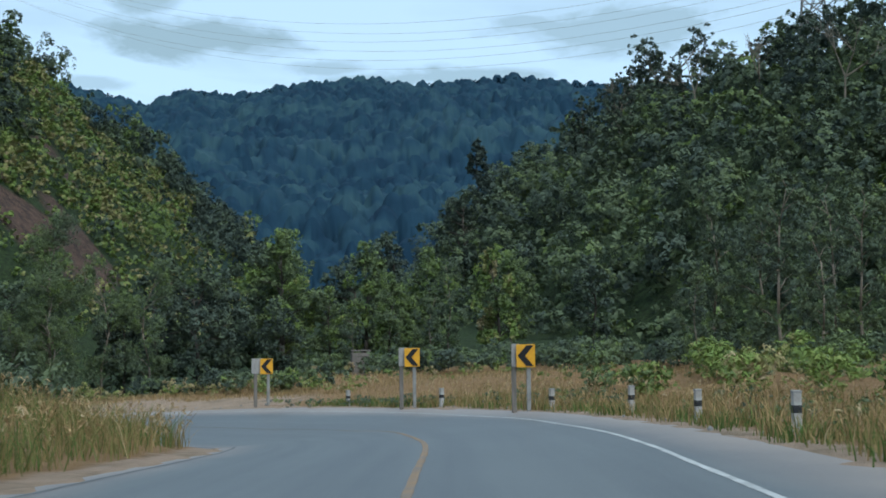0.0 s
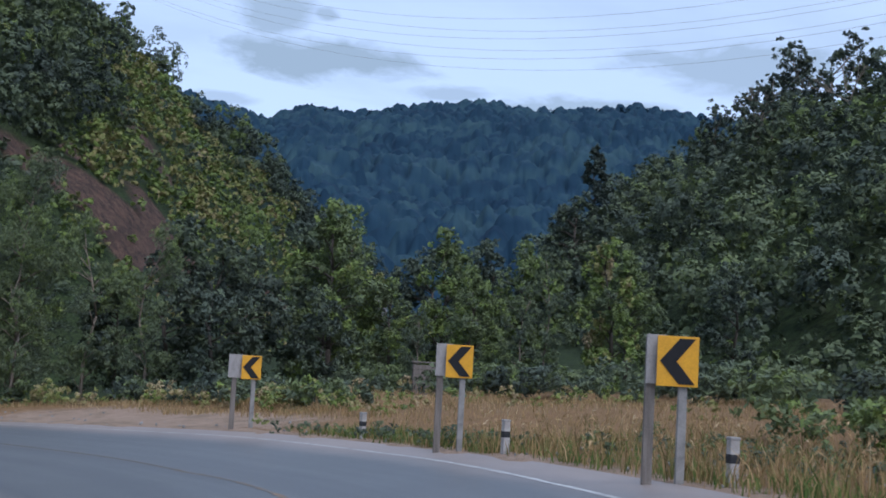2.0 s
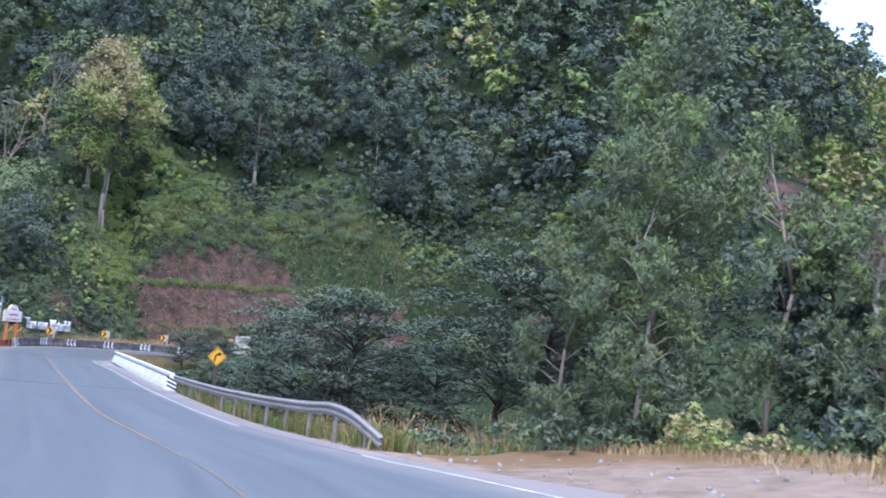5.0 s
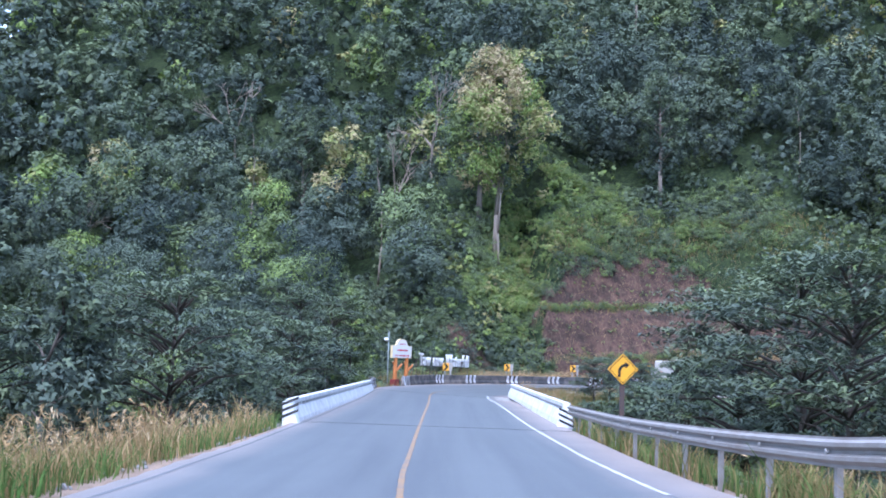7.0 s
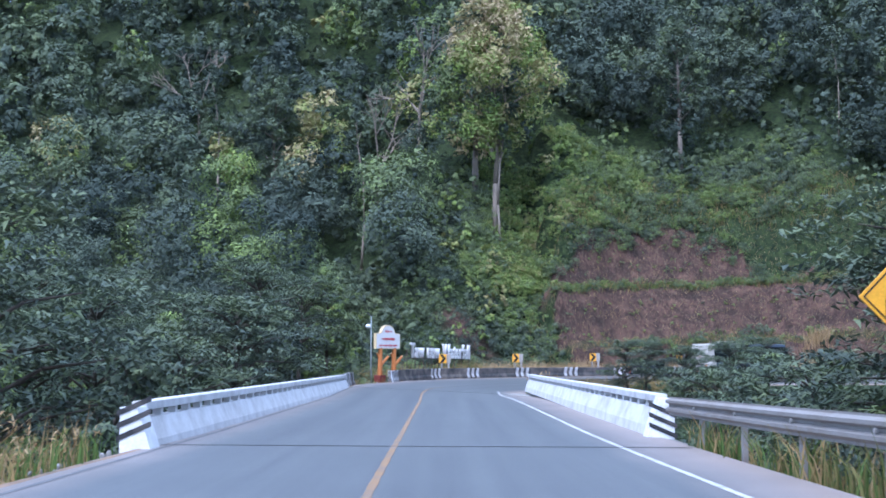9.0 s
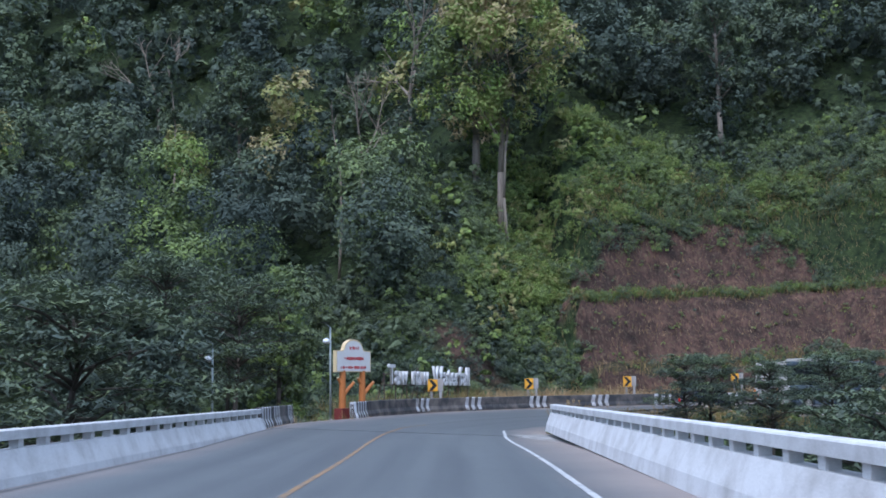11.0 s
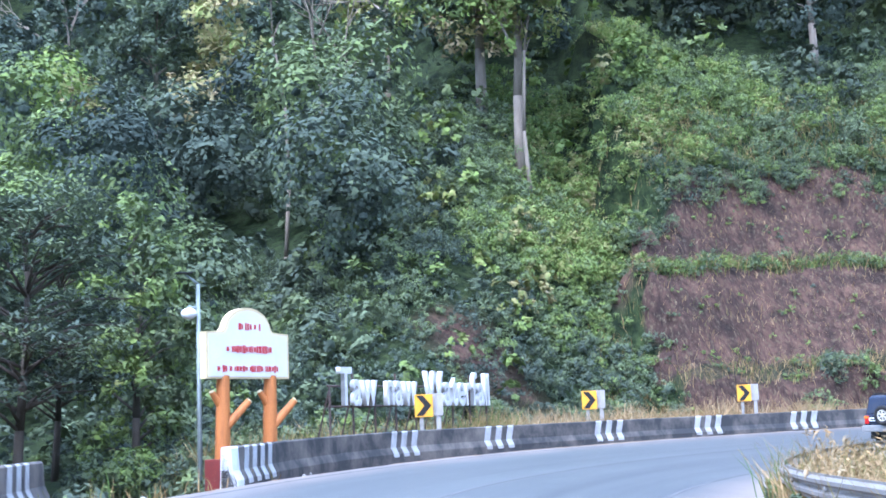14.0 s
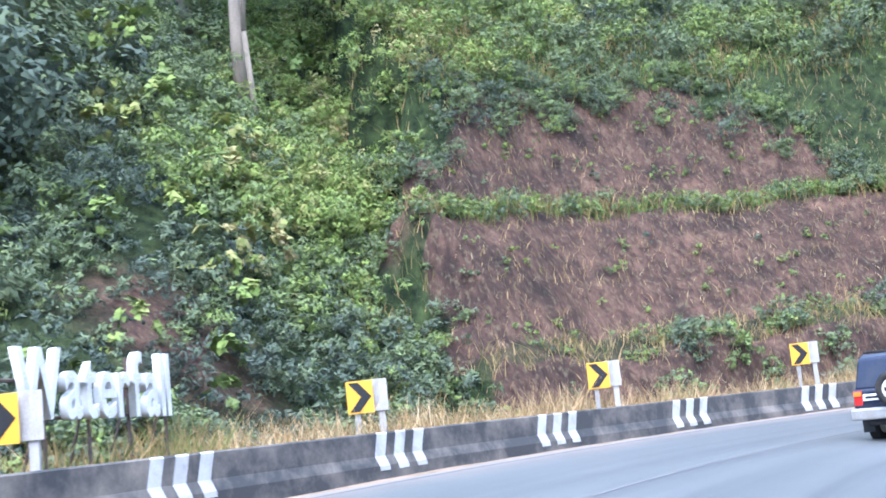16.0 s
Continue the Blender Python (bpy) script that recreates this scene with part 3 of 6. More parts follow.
def soil(x, y):
    """Red earth, straw and bare sand: where each lies; fourth, where the haze blue stays off."""
    x, y = np.ravel(x), np.ravel(y)
    along, dd = cut_face(x, y)
    steep = np.maximum.reduce([smooth(1.2, 1.6, dd) * (1 - smooth(2.6, 3.3, dd)), smooth(4.6, 5.6, dd) * (1 - smooth(8.8, 9.3, dd)), smooth(10.0, 10.5, dd) * (1 - smooth(-0.4, 0.5, dd - upper_top(x)))])
    red = along * np.maximum(steep, 0.30 * ((dd > 0) & (dd < 10)))
    for cx, cy, rx, ry, amount in ((104, 124, 7, 6, 1.6), (111, 121, 8, 7, 1.8), (117, 117, 8, 7, 1.8), (126, 119, 9, 7, 1.6), (139, 129, 8, 8, 1.5), (113, 111, 5, 4, 1.2), (122, 138, 5, 5, 1.1), (183, 138, 6, 9, 1.2), (69, 112, 6, 5, 1.4), (67, 120, 4, 4, 1.0), (165, 168, 9, 7, 0.8), (40, 126, 14, 4, 0.5), (2, 122, 4, 3, 0.6)):
        red = np.maximum(red, amount * np.exp(-(((x - cx) / rx) ** 2 + ((y - cy) / ry) ** 2)) * (0.75 + 0.4 * waves(x, y, 7, 4.0)))
    k, u, s = nearest(x, y)
    yy = ROAD[k, 1]
    right, left = right_edge(yy) - u, u - U_LEFT
    straw = np.where((right > 0) & (yy < 5) & (np.abs(s) < 3), np.interp(right, [0, 1.2, 22, 34], [0.3, 0.62, 0.6, 0]), 0.0)
    straw = straw * (1 - smooth(5, 10, right) * smooth(-27, -14, yy + 2.5 * waves(x, y, 5, 1.0)))
    straw = np.maximum(straw, np.where((left > 0) & (yy < 26) & (np.abs(s) < 3), np.interp(left, [0, 1, 7, 12], [0.35, 0.5, 0.4, 0]), 0.0))
    straw = np.maximum(straw, np.where((yy > 71) & (left > 0) & (np.abs(s) < 3), np.interp(left, [0, 1, 6, 9], [0.3, 0.5, 0.45, 0]), 0.0))
    sand = np.where((right > 0) & (np.abs(s) < 3), np.exp(-(((yy + 25.5) / 9.5) ** 4)) * np.interp(right, [0, 0.3, 4.5, 8], [0.5, 0.75, 0.6, 0]), 0.0)
    sand = np.maximum(sand, np.where((np.maximum(right, left) > -0.7) & (np.maximum(right, left) < 1.5) & (np.abs(s) < 3), np.interp(np.maximum(right, left), [-0.6, 0.1, 0.5, 1.3], [0.6, 0.6, 0.5, 0.0]), 0))
    # falls to 0 where the ground takes the painted haze blue
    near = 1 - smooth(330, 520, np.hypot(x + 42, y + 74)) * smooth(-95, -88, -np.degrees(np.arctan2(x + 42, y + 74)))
    here = x < 40
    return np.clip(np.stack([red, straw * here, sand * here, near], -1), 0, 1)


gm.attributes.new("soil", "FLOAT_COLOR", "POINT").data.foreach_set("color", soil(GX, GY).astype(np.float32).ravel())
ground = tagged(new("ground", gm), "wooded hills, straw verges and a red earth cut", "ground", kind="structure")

# ---- the road and its lines ----
ks = np.arange(0, len(ROAD), 2)
us = np.linspace(0, 1, 15)
RU, RK = np.meshgrid(us, ks)
RU = RU * (U_LEFT - right_edge(ROAD[RK, 1])) + right_edge(ROAD[RK, 1])
pts = ROAD[RK] + ROAD_LEFT[RK] * RU[..., None]
rz = road_z(RK, RU)
rv = np.concatenate([pts, rz[..., None]], -1).reshape(-1, 3)
ri = np.arange(len(ks) * len(us)).reshape(len(ks), len(us))
rq = np.stack([ri[:-1, :-1], ri[1:, :-1], ri[1:, 1:], ri[:-1, 1:]], -1).reshape(-1, 4)[:, ::-1]
rm = raw_mesh("road", rv, rq, m_road, smooth=True)
uvs = np.stack([RK * 0.5, RU], -1).reshape(-1, 2)[rq.ravel()]
rm.uv_layers.new(name="lane").data.foreach_set("uv", uvs.astype(np.float32).ravel())
road = tagged(new("road", rm), "two-lane grey asphalt road with worn paint", "road", kind="structure")


def ribbon(name, label, material, u, width, stretches, lift=0.006):
    v, f = [], []
    for k0, k1 in stretches:
        base = len(v)
        for k in range(k0, k1 + 1):
            w = width * (1 + 0.12 * math.sin(k * 1.7))
            at_u = u(ROAD[k, 1]) if callable(u) else u
            for uu in (at_u - w / 2, at_u + w / 2):
                p = ROAD[k] + ROAD_LEFT[k] * uu
                v.append((p[0], p[1], float(road_z(k, uu)) + lift))
        f += [(base + 2 * i, base + 2 * i + 1, base + 2 * i + 3, base + 2 * i + 2)[::-1] for i in range(k1 - k0)]
    return tagged(new(name, raw_mesh(name, v, f, material)), label, "road marking", kind="structure")


END = len(ROAD) - 1
BEND = int(np.argmin(np.abs(ROAD[:, 1] - 78.5)))  # paint is worn off beyond here
GAP_A, GAP_B = (int(np.argmin(np.abs(ROAD[:, 1] - v))) for v in (-12.5, 1.5))
FADE_A, FADE_B = (int(np.argmin(np.abs(ROAD[:, 1] - v))) for v in (-52, -10))
ribbon("edge_line_right", "white edge line of the road", m_white_line, line_right, 0.11, [(0, GAP_A), (GAP_B, BEND)])
ribbon("edge_line_worn", "stretch of worn-off edge line before the bridge", m_ghost_line, line_right, 0.09, [(GAP_A, GAP_B)])
ribbon("edge_line_bend", "dusty worn-off edge line round the bend", m_ghost_line, 0.0, 0.10, [(BEND, END)])
ribbon("edge_line_left", "faint worn white edge line", m_ghost_line, 7.95, 0.09, [(0, END)])
joint_bm = bmesh.new()
for yv in (25.4, 70.6):
    a, _ = beside(yv, U_RIGHT + 0.1)
    b, _ = beside(yv, U_LEFT - 0.1)
    sweep(joint_bm, [(Vector(a) + (Vector(b) - Vector(a)) * f + Vector((0, 0.03 * math.sin(9 * f), 0.004)), (0, 1, 0)) for f in np.linspace(0, 1, 12)], [(-0.05, 0.0), (0.05, 0.0), (0.05, 0.003), (-0.05, 0.003)])
tagged(part("bridge_joint", joint_bm, m_black_sign, None), "dark expansion joint across the road", "road joint", kind="structure")
ribbon("centre_line", "faded yellow centre line", m_yellow_line, line_centre, 0.11, [(0, FADE_A), (FADE_B, BEND + 8)])
ribbon("centre_line_faint", "almost rubbed-off yellow centre line", m_faint_yellow, line_centre, 0.10, [(FADE_A, FADE_B)])
ribbon("centre_line_bend", "almost worn-off centre line round the bend", m_ghost_line, 3.95, 0.10, [(BEND + 8, END)])


# ---- plants ----
rng = np.random.default_rng(7)


def unit(v):
    return v / np.maximum(np.linalg.norm(v, axis=-1, keepdims=True), 1e-9)


lump_bm = bmesh.new()
bmesh.ops.create_icosphere(lump_bm, subdivisions=1, radius=1.0)
LUMP = np.array([v.co[:] for v in lump_bm.verts])
LUMP_FACES = np.array([[v.index for v in f.verts] for f in lump_bm.faces])
lump_bm.free()


def crown_arrays(centres, radii, tones, counts, size, blobs=7, narrow=0.5, up=0.35, droop=0.25, shell=0.78, level=0.0, kite=False, tuft=12, core=0.0, hug=0.5, puff=(0.34, 0.56), reach=(0.30, 0.68), ruffle=0.38, speckle=0.055):
    """Leaves for many crowns: each crown is a heap of lumps, each lump a shell of pointed leaf clumps."""
    centres, radii, tones = np.asarray(centres, float), np.asarray(radii, float), np.asarray(tones, float)
    counts = np.broadcast_to(np.asarray(counts, int), (len(centres),))
    size = np.broadcast_to(np.asarray(size, float), (len(centres),))
    if not kite:
        counts, size = counts * 2, size * 0.74
    n = len(centres)
    off = unit(rng.normal(size=(n, blobs, 3))) * rng.uniform(*reach, (n, blobs, 1))
    off[:, :, 2] *= 0.95
    off[:, 0] = (0, 0, 0.35)
    blobr = rng.uniform(*puff, (n, blobs))
    # tufts on the lumps, then leaves on the tufts
    many = np.maximum(counts // tuft, 6)
    first = np.r_[0, np.cumsum(many)[:-1]]
    tt = np.repeat(np.arange(n), many)
    tb = rng.integers(0, blobs, len(tt))
    tway = rng.normal(size=(len(tt), 3))
    tway[:, 2] += up
    tway = unit(tway)
    round_ = np.repeat(radii.min(1, keepdims=True), 3, 1) if core else radii
    tpos = radii[tt] * off[tt, tb] + round_[tt] * tway * (blobr[tt, tb] * rng.uniform(shell, 1.05, len(tt)))[:, None]
    ttone = tones[tt] + rng.normal(0, 0.05, (n, blobs))[tt, tb] + rng.normal(0, speckle, len(tt))
    tree = np.repeat(np.arange(n), counts)
    k = first[tree] + (rng.random(len(tree)) * many[tree]).astype(int)
    if core:
        # no leaves deep inside a neighbouring lump
        apart = np.linalg.norm(tpos[:, None] - radii[tt][:, None] * off[tt], axis=2) / (blobr[tt] * round_[tt, :1])
        free = apart.min(1) > 0.80
        tree, k = tree[free[k]], k[free[k]]
    way = rng.normal(size=(len(tree), 3))
    way[:, 2] += 0.5
    way = unit(way)
    pos = centres[tree] + tpos[k] + round_[tree] * (way * (rng.uniform(0.5, 1.1, len(tree)) * (0.16 if tuft > 4 else 0.02))[:, None])
    way = unit(way + hug * tway[k])
    nor = unit(way * (1 - level) + ruffle * (1 - 0.5 * level) * rng.normal(size=way.shape) + (0, 0, 0.3 + level))
    a = unit(np.cross(nor, rng.normal(size=way.shape)))
    a[:, 2] -= droop
    a = unit(a)
    c = unit(np.cross(nor, a))
    s = size[tree] * rng.uniform(0.6, 1.35, len(tree))
    la, lc = a * (s / 2)[:, None], c * (s * narrow / 2)[:, None]
    bend = nor * (s * 0.10)[:, None]
    if kite:
        v = np.stack([pos - la - bend, pos + lc + bend, pos + la - bend, pos - lc + bend], 1)
    else:
        v = np.stack([pos - la + lc, pos + la, pos - la - lc], 1)
    v = v.reshape(len(tree), -1, 3)
    corners = v.shape[1]
    v = v.reshape(-1, 3)
    f = np.arange(len(v)).reshape(-1, corners)
    t = np.repeat(np.clip(ttone[k] + rng.normal(0, 0.025, len(tree)), 0, 1), corners)
    if core:
        # the dense leafy inside of each lump, toned darkest to read as shaded gaps
        at = (centres[:, None] + radii[:, None] * off).reshape(-1, 1, 3)
        wide_ = (round_[:, None] * blobr[..., None]).reshape(-1, 1, 3) * core * rng.uniform(0.82, 1.12, (n * blobs, len(LUMP), 1))
        cv = (at + LUMP * wide_).reshape(-1, 3)
        cf = (np.arange(n * blobs)[:, None, None] * len(LUMP) + LUMP_FACES).reshape(-1, 3)
        ct = np.full(len(cv), 0.02)
        return np.concatenate([v, cv]), np.concatenate([f, cf + len(v)]), np.concatenate([t, ct])
    return v, f, t


def join(*some):
    vs, fs, ts, base = [], [], [], 0
    for v, f, t in some:
        vs.append(v), fs.append(f + base), ts.append(t)
        base += len(v)
    return np.concatenate(vs), np.concatenate(fs), np.concatenate(ts)


def stuff(name, label, category, arrays, material):
    v, f, t = arrays
    return tagged(new(name, raw_mesh(name, v, f, material, t)), label, category, kind="stuff")


def scatter(x0, x1, y0, y1, step):
    a, b = np.meshgrid(np.arange(x0, x1, step), np.arange(y0, y1, step))
    x = a.ravel() + rng.uniform(-0.48, 0.48, a.size) * step
    y = b.ravel() + rng.uniform(-0.48, 0.48, a.size) * step
    return x, y


def clear_of_road(x, y, right, left):
    k, u, s = nearest(x, y)
    return (u < -right) | (u > 8.35 + left) | (np.abs(s) > 3)


def forest(x, y, height, width, tones, leaf, cover, middle=0.60, tall=0.44, spread=(0.6, 1.4), **more):
    """Crowns of that height and half width; cover: how much of each crown's skin its leaves hide."""
    z = ground_z(x, y)
    h = height * rng.uniform(*spread, len(x))
    w = width * rng.uniform(0.65, 1.4, len(x))
    c = np.c_[x, y, z + h * middle]
    r = np.c_[w, w * rng.uniform(0.85, 1.15, len(x)), h * tall]
    skin = 4 * np.pi * w * (w + 2 * h * tall) / 3
    more = {"narrow": 0.6, "core": 0.12, "hug": 1.8, "ruffle": 0.24, "speckle": 0.03, "up": 0.55, **more}
    counts = np.maximum((cover * skin / (leaf**2 * 0.27 * more["narrow"]) / 2).astype(int), 10)
    return crown_arrays(c, r, tones, counts, leaf, **more), (x, y, z, h, w)


# north hill: tall woods
x, y = scatter(-120, 330, 100, 420, 5.7)
d = y - np.interp(x, NORTH_FOOT[:, 0], NORTH_FOOT[:, 1])
along, dd = cut_face(x, y)
keep = (d > np.interp(x, [-20, -5, 0, 10, 40, 60, 100], [6, 11, 27, 27, 24, 7, 5])) & (d < 210) & clear_of_road(x, y, 12, 8)
keep &= rng.random(len(x)) < np.interp(d, [0, 150, 200], [0.97, 0.92, 0.7])
# open scrub on the spur's sunny side
spur = smooth(80, 105, x) * (1 - smooth(235, 280, x)) * (1 - smooth(-9, 9, d - np.interp(x, [100, 150, 190], [44, 58, 105])))
keep &= rng.random(len(x)) > np.maximum(spur * 0.93, 1.2 * (soil(x, y)[:, 0] > 0.3))
keep &= ~((x > 88) & (x < 152) & (d < 44))
x, y, d = x[keep], y[keep], d[keep]
# clearings round the pale trunks
keep = np.ones(len(x), bool)
for cx, y0, y1, half_ in ((-9.6, 112, 142, 3.6), (-30.2, 140, 163, 3.4), (4.3, 124, 143, 5.5), (21.7, 138, 149, 4.0), (-8.2, 143, 153, 3.2)):
    keep &= ~((np.abs(x - cx - 0.06 * (cx - 1) * (y - y1) / 10) < half_) & (y > y0) & (y < y1))
x, y, d = x[keep], y[keep], d[keep]
sort = rng.random(len(x))
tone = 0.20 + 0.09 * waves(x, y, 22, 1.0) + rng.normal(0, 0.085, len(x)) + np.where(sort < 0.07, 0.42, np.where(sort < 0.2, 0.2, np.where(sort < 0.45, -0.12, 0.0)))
# tone rises up the slope: haze over the higher woods painted as paler leaves
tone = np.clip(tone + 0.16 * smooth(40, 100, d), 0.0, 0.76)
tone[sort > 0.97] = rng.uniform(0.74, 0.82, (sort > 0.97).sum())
middle_ = np.abs(x - 5) < 62
leaf = np.where(middle_, np.interp(d, [0, 12, 30, 80, 140, 200], [0.34, 0.40, 0.56, 0.85, 1.3, 2.8]), np.interp(d, [0, 80, 200], [0.95, 1.15, 2.4]))
kind_ = rng.random(len(x))
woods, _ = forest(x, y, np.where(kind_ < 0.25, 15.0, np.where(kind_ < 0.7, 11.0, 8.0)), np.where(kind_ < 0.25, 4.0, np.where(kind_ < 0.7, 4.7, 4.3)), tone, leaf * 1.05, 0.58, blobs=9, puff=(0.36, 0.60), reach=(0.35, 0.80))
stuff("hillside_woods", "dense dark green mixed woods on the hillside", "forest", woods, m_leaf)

# undergrowth on the north hill and along its foot
x, y = scatter(-90, 280, 92, 250, 2.9)
d = y - np.interp(x, NORTH_FOOT[:, 0], NORTH_FOOT[:, 1])
along, dd = cut_face(x, y)
bare = along * np.maximum.reduce([(dd > 1.0) & (dd < 3.6), (dd > 4.4) & (dd < 9.2), (dd > 9.9) & (dd < upper_top(x))])
reds = soil(x, y)[:, 0]
keep = (d > -3) & (d < 125) & clear_of_road(x, y, 9, 5.0) & (rng.random(len(x)) > 0.93 * bare) & (rng.random(len(x)) > 0.96 * (reds > np.where(x > 90, 0.35, 0.6)))
keep &= (d > 0) | (x < -6) | (rng.random(len(x)) < 0.25)
keep &= ~((x > 6) & (x < 46) & (dd < 20))
keep &= (d < 32) | (x > 75) | (rng.random(len(x)) < np.where(d < 75, 0.85, 0.5))
x, y, d = x[keep], y[keep], d[keep]
bright = np.exp(-(((x - 8) / 14) ** 2)) * (1 - smooth(22, 45, d)) + smooth(80, 105, x) * (1 - smooth(-12, 12, d - np.interp(x, [100, 150, 190], [46, 60, 105]))) * 1.0
tone = np.clip(0.26 + 0.45 * bright + 0.10 * waves(x, y, 9, 2.0) + 0.22 * smooth(75, 110, x) * waves(x, y, 17, 5.0) + rng.normal(0, 0.09, len(x)), 0, 0.82)
low, _ = forest(x, y, np.interp(d, [-3, 5, 30, 40], [1.6, 2.2, 3.2, 3.8]), np.interp(d, [-3, 5, 30, 40], [1.2, 1.5, 2.1, 2.7]), tone, np.where(x > 75, 0.9, np.interp(d, [0, 30, 40, 70, 120], [0.40, 0.66, 1.2, 1.4, 1.8])), 0.40, middle=0.35, blobs=4, puff=(0.45, 0.7), hug=2.4, ruffle=0.16, speckle=0.02)
stuff("hillside_scrub", "bright green shrubs and creepers below the woods", "shrubs", low, m_leaf)

# close cover on the slope behind the barrier
bx = dense(np.array([(-4.6, 96), (-1.2, 104), (6.0, 112.2), (11.2, 117), (18, 121.6), (27, 125.2), (40, 127.6)], float), 0.1)
bx_left = unit(np.gradient(bx, axis=0)) @ np.array([[0.0, 1.0], [-1.0, 0.0]])


def behind_barrier(x, y, gap):
    """False for places too near the barrier's back, or in front of it."""
    q = bx[::8]
    k = np.argmin((x[:, None] - q[:, 0]) ** 2 + (y[:, None] - q[:, 1]) ** 2, 1)
    off = (np.c_[x, y] - q[k]) * bx_left[::8][k]
    return (off.sum(1) > gap) | (y < 96)


x, y = scatter(-14, 46, 102, 154, 1.2)
x2, y2 = scatter(3, 14, 122, 142, 1.0)
x, y = np.r_[x, x2], np.r_[y, y2]
d = y - np.interp(x, NORTH_FOOT[:, 0], NORTH_FOOT[:, 1])
along, dd = cut_face(x, y)
face = np.maximum.reduce([(dd > 0.8) & (dd < 3.2), (dd > 4.4) & (dd < 8.9), (dd > 10.2) & (dd < upper_top(x))])
keep = (d > np.interp(x, [-8, 2, 10], [-1.5, -3.5, 0.5])) & (d < 30) & behind_barrier(x, y, np.where(x > 4, 3.2, 1.5)) & clear_of_road(x, y, 9, 6.0) & (rng.random(len(x)) > along * np.where(face, 0.955 - 0.3 * (dd > upper_top(x) - 1.0), np.where(dd < 9, 0.82, 0.04)))
keep &= rng.random(len(x)) > 0.75 * (soil(x, y)[:, 0] > 0.5) * (x < 10)
x, y, d = x[keep], y[keep], d[keep]
dd = dd[keep]
tone = np.clip(0.20 + 0.10 * smooth(1, 8, x) + 0.29 * np.exp(-(((x - 11) / 9) ** 2)) * smooth(4, 9, d) + 0.12 * (dd > 14) + 0.10 * ((dd > 8.9) & (dd < 10.6)) + 0.14 * waves(x, y, 5, 2.0) + rng.normal(0, 0.10, len(x)), 0.1, 0.70)
h = np.where(dd > 14, 1.9, np.where(along[keep] * (dd > 8.5) > 0.5, 0.8, np.where(along[keep] > 0.5, 0.6, 1.25))) * rng.uniform(0.6, 1.4, len(x))
z = ground_z(x, y)
cover = crown_arrays(np.c_[x, y, z + 0.35 * h], np.c_[h * 0.8, h * 0.8, h * 0.6], tone, np.maximum((np.where(h > 1.3, 62, 92) * h * h).astype(int), 22), np.where(h > 1.3, 0.30, 0.25), blobs=6, narrow=0.34, hug=0.8, droop=0.5)
stuff("slope_cover", "bright green bushes and ferns covering the slope", "shrubs", cover, m_leaf)

# leafy ledges and edges of the cut
def cut_y(x, way):
    """The place where the cut's own way up reaches a value."""
    return np.interp(x, NORTH_FOOT[:, 0], NORTH_FOOT[:, 1]) + way - np.interp(x, [8, 11.6, 15, 18, 24], [3.8, 3.8, 2.2, 0.5, 0])


ledges = []
for n, x0, x1, w0, w1, h0, tone0 in ((150, 11, 50, 9.0, 10.1, 0.75, 0.52), (90, 13, 48, 2.9, 5.0, 0.5, 0.50), (60, 13, 46, 5.2, 8.2, 0.4, 0.56), (44, 20, 46, 0.3, 1.4, 0.8, 0.55), (190, 11, 36, 0, 0, 1.0, 0.40), (34, 14, 32, 11, 13, 0.5, 0.50)):
    x = rng.uniform(x0, x1, n)
    y = cut_y(x, rng.uniform(w0, w1, n)) if w1 else cut_y(x, upper_top(x) + rng.uniform(-0.9, 1.0, n))
    h = h0 * rng.uniform(0.6, 1.5, n)
    ledges.append(crown_arrays(np.c_[x, y, ground_z(x, y) + 0.35 * h], np.c_[h * 0.85, h * 0.85, h * 0.6], np.clip(tone0 + rng.normal(0, 0.09, n), 0.1, 0.75), np.maximum((120 * h * h).astype(int), 26), 0.22, blobs=6, narrow=0.30, hug=0.8, droop=0.6))
x, y = scatter(7.5, 15.5, 121, 143, 0.8)
al, dd = cut_face(x, y)
keep = ((al < 0.75) | (dd > upper_top(x) + 0.3)) & (dd > 0.5) & (soil(x, y)[:, 0] < 0.55)
x, y = x[keep], y[keep]
h = rng.uniform(0.5, 1.1, len(x))
ledges.append(crown_arrays(np.c_[x, y, ground_z(x, y) + 0.3 * h], np.c_[h * 0.85, h * 0.85, h * 0.6], np.clip(0.50 + 0.12 * waves(x, y, 4, 1.0) + rng.normal(0, 0.08, len(x)), 0.1, 0.72), np.maximum((110 * h * h).astype(int), 24), 0.24, blobs=6, narrow=0.32, hug=0.8, droop=0.5))
x, y = scatter(40, 80, 112, 152, 1.25)
k, u, st = nearest(x, y)
keep = ((u > 9.6) | (np.abs(st) > 3)) & (soil(x, y)[:, 0] < 0.5) & (ground_z(x, y) > 1.0) & (y > 122 - 0.9 * np.maximum(x - 60, 0)) & (cut_face(x, y)[0] < 0.6)
x, y = x[keep], y[keep]
h = rng.uniform(1.0, 2.3, len(x))
ledges.append(crown_arrays(np.c_[x, y, ground_z(x, y) + 0.3 * h], np.c_[h * 0.8, h * 0.8, h * 0.6], np.clip(0.40 + 0.16 * waves(x, y, 9, 1.0) + 0.12 * waves(x, y, 3, 4.0) + rng.normal(0, 0.08, len(x)), 0.1, 0.80), np.maximum((26 * h * h).astype(int), 24), 0.50, blobs=6, narrow=0.42, hug=1.0, droop=0.4))
stuff("ledge_plants", "bright green ferns and bushes on the ledges of the cut", "shrubs", join(*ledges), m_leaf)

